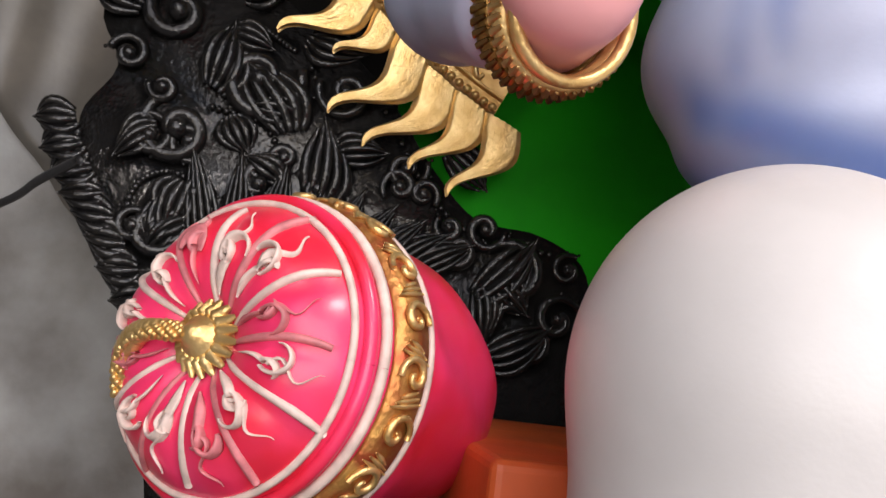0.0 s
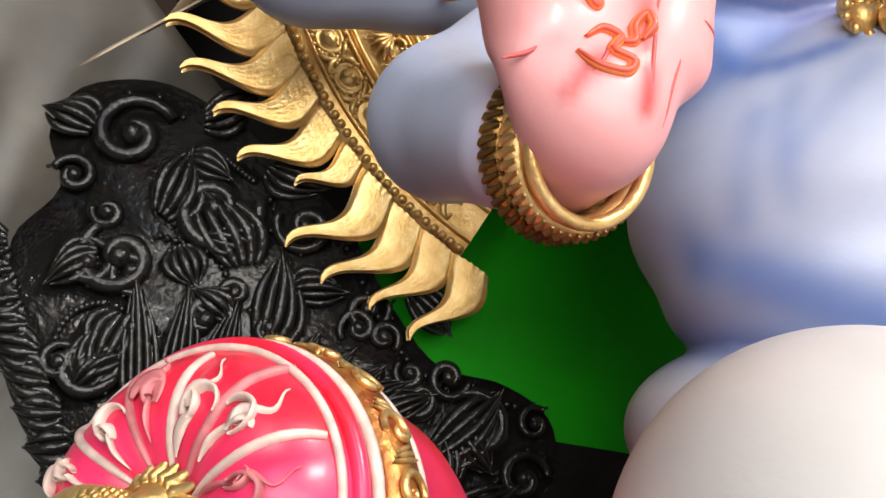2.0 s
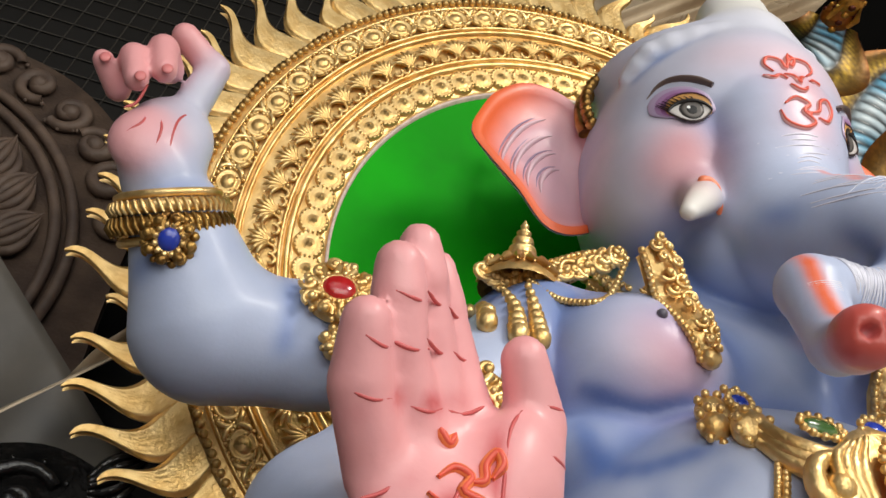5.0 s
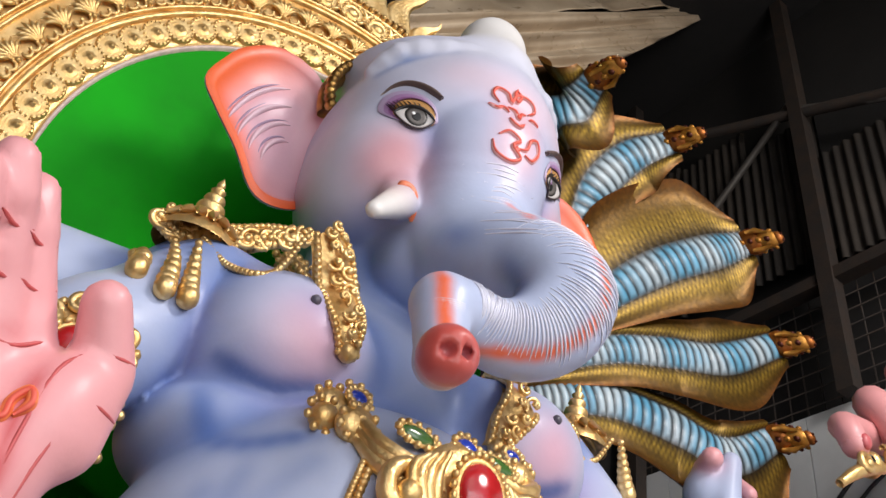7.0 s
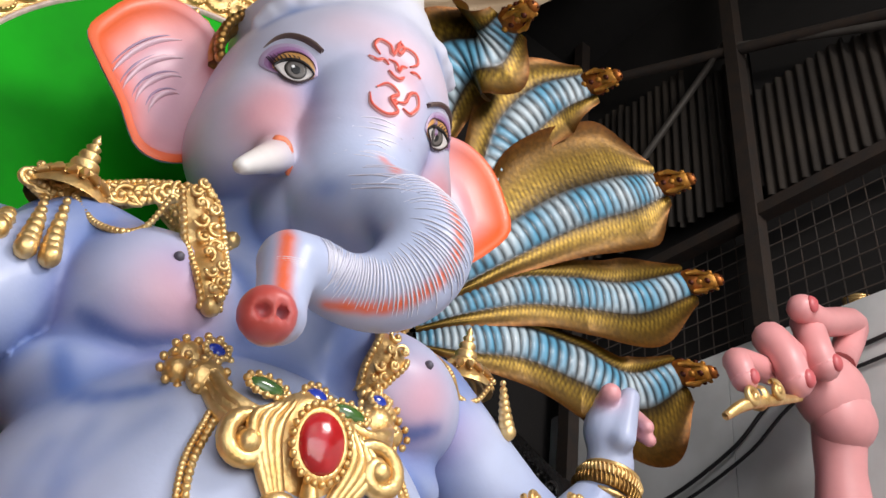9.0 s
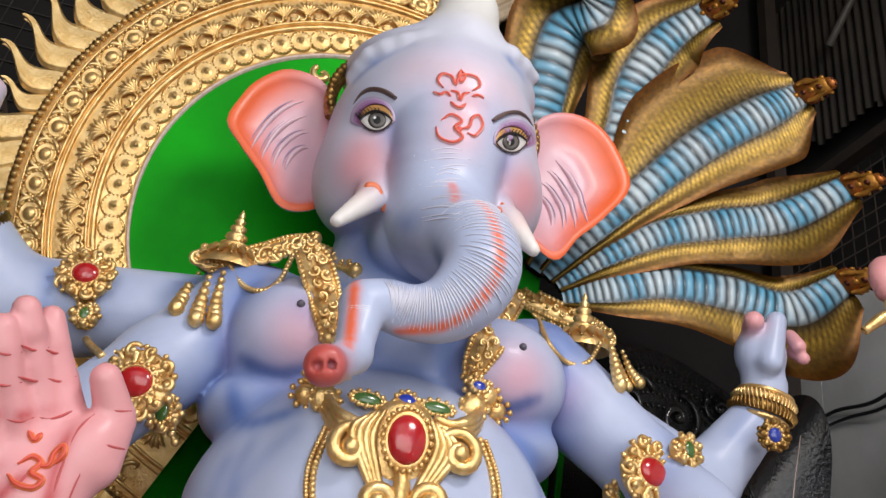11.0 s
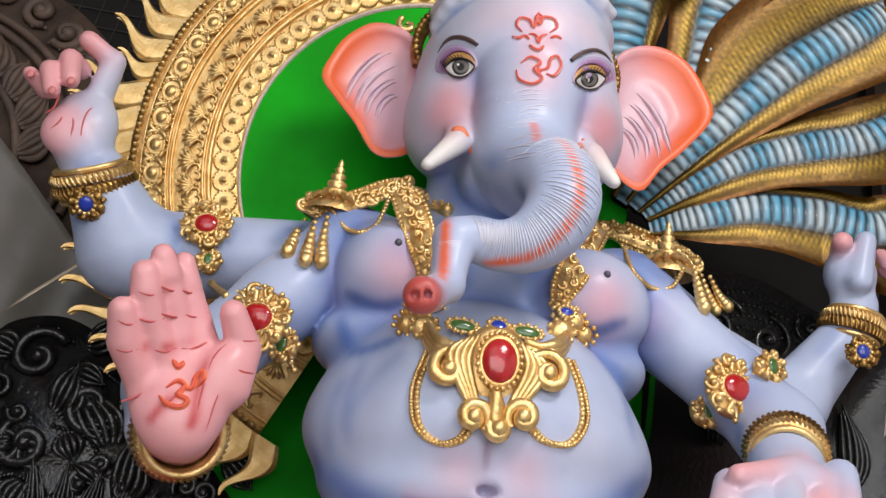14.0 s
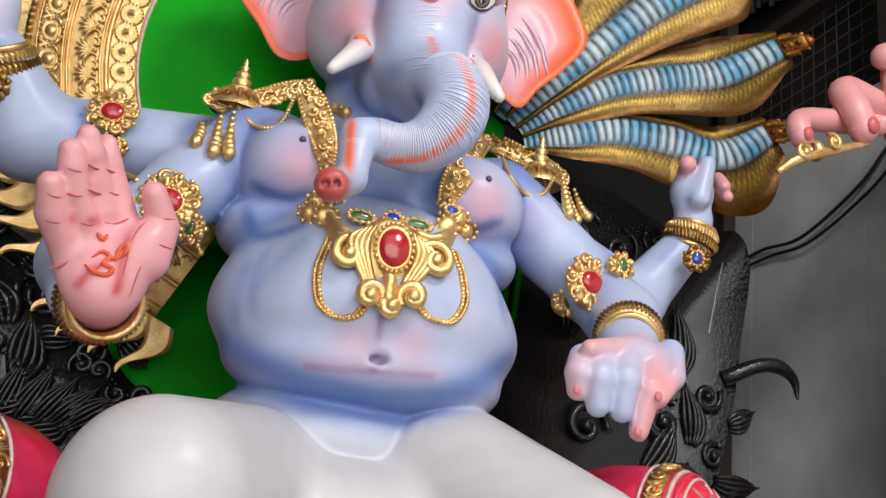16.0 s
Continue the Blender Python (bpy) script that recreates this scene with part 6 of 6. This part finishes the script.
    for i in range(20):
        a, hand = 2 * math.pi * i / 20, 1 if i % 2 else -1
        q = []
        for t in np.linspace(0.08, 1, 22):
            th = t * 8.0 * hand
            q.append(at(a + 0.115 * t * math.cos(th), 0.414 + 0.033 * t * math.sin(th), 0.017))
        tube(B, q, [0.004, 0.008, 0.006], 6)
        for k in range(3):
            w = [at(a + 0.157 + 0.03 * (k - 1) + 0.05 * t * hand, 0.414 + (0.034 - 0.008 * k) * (2 * t - 1), 0.015) for t in np.linspace(0, 1, 6)]
            tube(B, w, [0.002, 0.006, 0.002], 5)
    part("band_scrollwork", B, GOLD, T)
    B = Build()
    for i in range(18):
        a = 2 * math.pi * i / 18
        c = math.cos(a) * s + math.sin(a) * u
        for w, r in ((0.066, 0.013), (0.05, 0.010)):
            tube(B, [E + c * 0.02 - d * 0.008, E + c * w * 0.7 - d * 0.026, E + c * w - d * (0.012 if w > 0.06 else 0.03)], [r * 0.8, r, r * 0.4], 6)
    lathe(B, [(0.05, -0.02), (0.048, 0.026), (0.036, 0.030), (0.034, 0.038), (0.026, 0.040), (0.020, 0.052), (0.012, 0.060), (0.0, 0.062)], E, -d, 24)
    part("knob", B, GOLD, T, "gilded petalled knob")
    B = Build()
    tp = spline([E - d * 0.045 - s * 0.03 * SGN, E - d * 0.062 - s * 0.07 * SGN, E - d * 0.055 - s * 0.12 * SGN - V(0, 0, 0.012), E - d * 0.03 - s * 0.165 * SGN - V(0, 0, 0.045), E - d * 0.0 - s * 0.185 * SGN - V(0, 0, 0.095)], 18)
    for i, q in enumerate(tp):
        w = 0.015 + 0.014 * (i / 17)
        for k in range(9):
            a = 2 * math.pi * k / 9 + i * 0.35
            ball(B, q + w * V(math.cos(a) * 0.7, math.sin(a), math.cos(a) * 0.7), 0.0075, 5, 4)
        ball(B, q, w, 8, 6)
    part("tassel", B, GOLD, T, "gilded rope tassel")


ROSE_TRIM = material("rose_trim_paint", (0.72, 0.22, 0.24), 0.45, scale=30, vary=0.2)
GOLD_BAND = material("red_gold_band", (0.55, 0.30, 0.08), 0.38, 0.7, scale=22, bump=0.4, bump_scale=60, second=(0.40, 0.08, 0.03))
bolster((-0.188, 1.488, 1.500), (0.60, 0.79, -0.12), "bright pink bolster with white ribs, gold band and tassel")
bolster((2.86, 1.48, 1.62), (-0.60, 0.79, 0.0), "bright pink bolster with white ribs, gold band and tassel")

# ---- the shed ----
B = box(Build(), (-9, -9, -0.1), (5.6, 9, 0))
solid("floor", B, FLOOR_MAT, "bare grey concrete shed floor", "floor", kind="structure", smooth=False)
B = box(Build(), (-9, 4.6, 0), (5.6, 4.8, 9.5))
solid("wall_north", B, ROOF_MAT, "dark back wall of the shed", "wall", kind="structure", smooth=False)
B = box(Build(), (-9.2, -9, 0), (-9, 9, 9.5))
solid("wall_west", B, RUSTY_SHEET, "dark weathered sheet side wall", "wall", kind="structure", smooth=False)
B = box(Build(), (-9, -3.5, 9.5), (5.6, 9, 9.6))
solid("ceiling", B, ROOF_MAT, "dark sheet roof", "ceiling", kind="structure", smooth=False)
B = box(Build(), (-9, 3.5, 0), (-0.2, 3.6, 2.9))
solid("partition", B, GREY_WALL, "stained grey cement partition wall", "wall", kind="structure", smooth=False)

# side wall: grey boards below, wire grille, then corrugated sheets
EAST = solid("wall_east", box(Build(), (5.06, -4.5, 0), (5.16, 4.6, 5.03)), GREY_BOARD, "scuffed pale grey lower side wall", "wall", kind="structure", smooth=False)
for y in np.arange(-4.5, 4.5, 1.22):
    part("panel", box(Build(), (5.045, y, 0.02), (5.059, y + 1.212, 5.01)), GREY_BOARD, EAST, smooth=False)
SHEETS = solid("upper_wall", box(Build(), (5.22, -4.5, 5.0), (5.26, 4.6, 9.5)), ROOF_MAT, "dark upper side wall with corrugated sheets", "wall", kind="structure", smooth=False)
for k, (y0, z0, z1) in enumerate(((-4.4, 6.1, 7.4), (-3.2, 6.3, 7.6), (-2.0, 6.2, 7.5), (-0.8, 6.1, 7.3), (0.4, 6.2, 7.3), (1.55, 6.2, 7.35), (2.35, 6.35, 7.9), (3.05, 6.4, 8.2), (3.75, 6.5, 8.3))):
    B = Build()
    ys = np.linspace(y0, y0 + (1.25 if y0 < 1.5 else 0.82), 90)
    vs = [(5.08 + 0.018 * math.cos(y * 2 * math.pi / 0.095) - 0.012 * (k % 2), y, z) for z in (z0, z1) for y in ys]
    B.add(vs, grid_faces(2, 90))
    part("corrugated_sheet", B, RUSTY_SHEET, SHEETS)
GRILLE = thing("wire_grille", "dark wire grille above the side wall", "grille")
for z in np.arange(5.1, 5.95, 0.13):
    B = tube(Build(), [(5.07, -4.4, z), (5.07, 4.5, z)], 0.006, 5)
    part("bar", B, DARK_STEEL, GRILLE)
for y in np.arange(0.6, 4.5, 0.13):
    B = tube(Build(), [(5.08, y, 5.03), (5.08, y, 5.98)], 0.006, 5)
    part("bar", B, DARK_STEEL, GRILLE)
for y in (2.42, -0.6, 4.3):
    solid("steel_post", box(Build(), (4.90, y - 0.06, 0.0 if y > 4 else 5.03), (5.02, y + 0.06, 9.5)), DARK_STEEL, "dark rusty steel post against the side wall", "post", "steel posts", smooth=False)
solid("steel_beam", box(Build(), (4.92, -4.5, 5.95), (5.04, 4.55, 6.05)), DARK_STEEL, "dark horizontal steel rail on the side wall", "beam", "steel beams", smooth=False)
solid("steel_beam", tube(Build(), [(4.95, 4.4, 8.9), (4.95, 1.0, 7.08), (4.95, -3, 5.2)], 0.05, 6), DARK_STEEL, "dark sloping steel beam", "beam", "steel beams")
solid("steel_brace", tube(Build(), [(4.96, 3.5, 7.2), (4.96, 2.42, 8.08)], 0.035, 6), PALE_STEEL, "pale diagonal steel brace", "brace", "steel braces")
solid("steel_brace", tube(Build(), [(4.96, 2.42, 7.9), (4.96, -0.6, 5.9)], 0.035, 6), PALE_STEEL, "pale diagonal steel brace", "brace", "steel braces")
solid("cable", tube(Build(), spline([(5.03, 4.4, 3.98), (5.02, 3.9, 4.05), (5.0, 3.4, 4.02), (5.0, 2.8, 4.25), (5.02, 2.3, 4.6), (5.02, 1.2, 4.75)], 40), 0.014, 6), WIRE, "slack black cable along the grey wall", "cable", "cables")
solid("cable", tube(Build(), spline([(5.03, 4.4, 3.94), (5.02, 3.8, 3.97), (5.0, 3.3, 3.96), (5.0, 2.7, 4.18), (5.02, 2.2, 4.5), (5.02, 1.2, 4.6)], 40), 0.012, 6), WIRE, "slack black cable along the grey wall", "cable", "cables")
solid("cable", tube(Build(), spline([(-0.833, 2.740, 2.003), (-0.992, 2.900, 1.948), (-1.174, 3.100, 1.877), (-1.6, 3.3, 1.72), (-2.6, 3.45, 1.6)], 30), [0.016, 0.014, 0.012], 6), WIRE, "black cable from the throne to the wall", "cable", "cables")
solid("string", tube(Build(), [(3.637, 2.500, 3.284), (3.630, 2.550, 3.095), (3.622, 2.600, 2.859)], 0.003, 5), CREAM, "thin pale string hanging beside the throne", "string")

# plastic sheet and a second, unpainted throne back on the other side
def sheet(name, corner, along, down, nu, nv, fold, mat, label, lean=0.0):
    """A hanging sheet with creases that gather towards one corner."""
    B = Build()
    vs = []
    a, d = V(along), V(down)
    for i in range(nu):
        u = i / (nu - 1)
        for j in range(nv):
            v = j / (nv - 1)
            y = fold * (math.sin(u * 26 + 3 * v) * 0.5 + math.sin(u * 61 + 9 * v * u) * 0.22 + 0.8 * noise.noise(Vector((u * 7 + 3, v * 2, 1.7)))) * (0.25 + 0.75 * v)
            vs.append(V(corner) + a * u * (1 - lean * (1 - v)) + d * v + V(0, y, 0.3 * y))
    fs = grid_faces(nu, nv)
    B.add(vs, fs)
    ob = solid(name, B, mat, label, "sheet")
    so = ob.modifiers.new("thickness", "SOLIDIFY")
    so.thickness = 0.003
    return ob


sheet("plastic_sheet", (-3.6, 3.43, 6.0), (3.15, 0.0, -2.95), (0.1, 0, -1.75), 120, 24, 0.10, PLASTIC, "dusty grey plastic sheet hanging in slanting creases beside the halo")
sheet("cover_sheet", (1.372, 3.050, 6.327), V((5.102, 3.050, 10.372)) - V((1.372, 3.050, 6.327)), V(0.25, 0.5, 1.6), 110, 30, 0.22, BEIGE_PLASTIC, "crumpled beige plastic cover sheet above the halo")
sheet("cover_sheet", (5.102, 3.050, 10.372), V((2.830, 2.950, 6.840)) - V((5.102, 3.050, 10.372)), V((1.372, 3.050, 6.327)) - V((5.102, 3.050, 10.372)), 60, 50, 0.16, BEIGE_PLASTIC, "crumpled beige plastic cover sheet above the halo", 0.0)

SPARE = thing("spare_throne_back", "brown unpainted carved throne back with arched scrolled top", "throne")
B = Build()
plate(B, [(-3.9, 0.0), (-3.8, 3.6), (-3.4, 4.5), (-2.8, 5.05), (-2.1, 5.25), (-1.5, 5.18), (-1.05, 4.85), (-0.85, 4.4), (-0.8, 3.8), (-0.8, 0.0)], 3.72, 3.80)
part("board", B, BROWN, SPARE)
for i in range(15):
    a = radians(20 + 150 * i / 14)
    B = Build()
    curl(B, -2.2 + 1.38 * math.cos(a), 3.85 + 1.32 * math.sin(a), 3.71, 0.11, 1 if i % 2 else -1, i * 1.3, 0.035)
    part("scroll", B, BROWN, SPARE)
for r in (1.18, 1.10, 0.8):
    B = tube(Build(), [(-2.2 + r * math.cos(a), 3.68, 3.85 + r * 0.96 * math.sin(a)) for a in np.linspace(-0.2, 3.3, 40)], 0.03, 8)
    part("arch_rib", B, BROWN, SPARE)
for i in range(12):
    a = radians(10 + 160 * i / 11)
    B = Build()
    leaf(B, -2.2 + 0.82 * math.cos(a), 3.85 + 0.8 * math.sin(a), 3.70, 0.26, math.degrees(a) + 20, 0.10)
    part("leaf", B, BROWN, SPARE)
CEIL = thing("ceiling_grille", "dark wire grille high behind the halo", "grille")
for x in np.arange(-5.0, 1.0, 0.16):
    part("bar", tube(Build(), [(x, 4.592, 4.6), (x + 0.3, 4.592, 8.5)], 0.006, 5), PALE_STEEL, CEIL)
for z in np.arange(4.7, 8.5, 0.16):
    part("bar", tube(Build(), [(-5.0, 4.585, z), (1.0, 4.585, z + 0.1)], 0.006, 5), PALE_STEEL, CEIL)

# a neighbouring statue: raised pink fist with ring, orange sleeve
B = Build()
SK = (0.78, 0.34, 0.34)
c = V((4.532, 1.820, 4.148))
ball(B, c, (0.25, 0.18, 0.23), 24, 16, SK)
ball(B, c + V(0.05, -0.02, -0.14), (0.20, 0.16, 0.18), 20, 14, SK)
for a, b, d, r in (((4.298, 1.770, 4.478), (4.215, 1.690, 4.232), (4.238, 1.670, 4.136), 0.078), ((3.918, 1.770, 4.198), (3.876, 1.670, 4.029), (3.915, 1.650, 3.902), 0.078), ((3.658, 1.770, 3.943), (3.512, 1.690, 3.832), (3.515, 1.670, 3.755), 0.060), ((4.856, 1.790, 4.732), (4.338, 1.710, 4.476), (4.129, 1.690, 4.450), 0.078)):
    tube(B, spline([c + (V(a) - c) * 0.4, a, b, d], 16), [r * 1.1, r * 1.15, r * 1.05, r], 12, SK)
    ball(B, d, r * 1.02, 12, 8, SK)
    ball(B, V(d) - V(0, r * 0.8, 0), (r * 0.55, r * 0.4, r * 0.65), 10, 7, (0.60, 0.12, 0.13))
tube(B, spline([c + V(0.05, 0, -0.1), c + V(0.12, 0.08, -0.4), c + V(0.2, 0.15, -0.9), c + V(0.25, 0.2, -1.2)], 16), [0.15, 0.13, 0.17, 0.2], 16, SK)
tube(B, [c + V(0.22, 0.2, -1.0), c + V(0.22, 0.2, -2.2), (c[0] + 0.22, c[1] + 0.2, 0.0)], [0.2, 0.26, 0.3], 20, (0.62, 0.10, 0.02))
solid("neighbouring_statue", B, PAINT, "pink raised fist of a neighbouring statue in orange", "statue", paint=True)
B = Build()
lathe(B, [(0.05, -0.02), (0.058, -0.01), (0.06, 0.01), (0.05, 0.025)], (3.603, 1.670, 3.696), (1, -0.2, 0.3), 20)
scroll(B, (3.498, 1.650, 3.644), 0.05, 1, 0.5, fat=0.016)
scroll(B, (3.677, 1.640, 3.748), 0.05, -1, 2.5, fat=0.016)
tube(B, spline([(3.373, 1.690, 3.521), (3.471, 1.650, 3.605), (3.712, 1.650, 3.724), (3.958, 1.670, 3.837)], 16), [0.02, 0.03, 0.03, 0.015], 8)
solid("finger_ring", B, GOLD, "gilded scrolled ring held in the pink fist", "ring")
T = thing("upper_arm_ring", "gilded banded ring behind the pink fist", "bracelet")
for k in range(4):
    B = tube(Build(), [V((5.203, 1.890, 5.053)) + V(0.0, 0, 0.022 * k) + 0.085 * V(math.cos(a), math.sin(a), 0.15 * math.sin(a)) for a in np.linspace(0, 2 * math.pi, 30)], 0.014, 8, cap=False)
    part("hoop", B, GOLD, T)
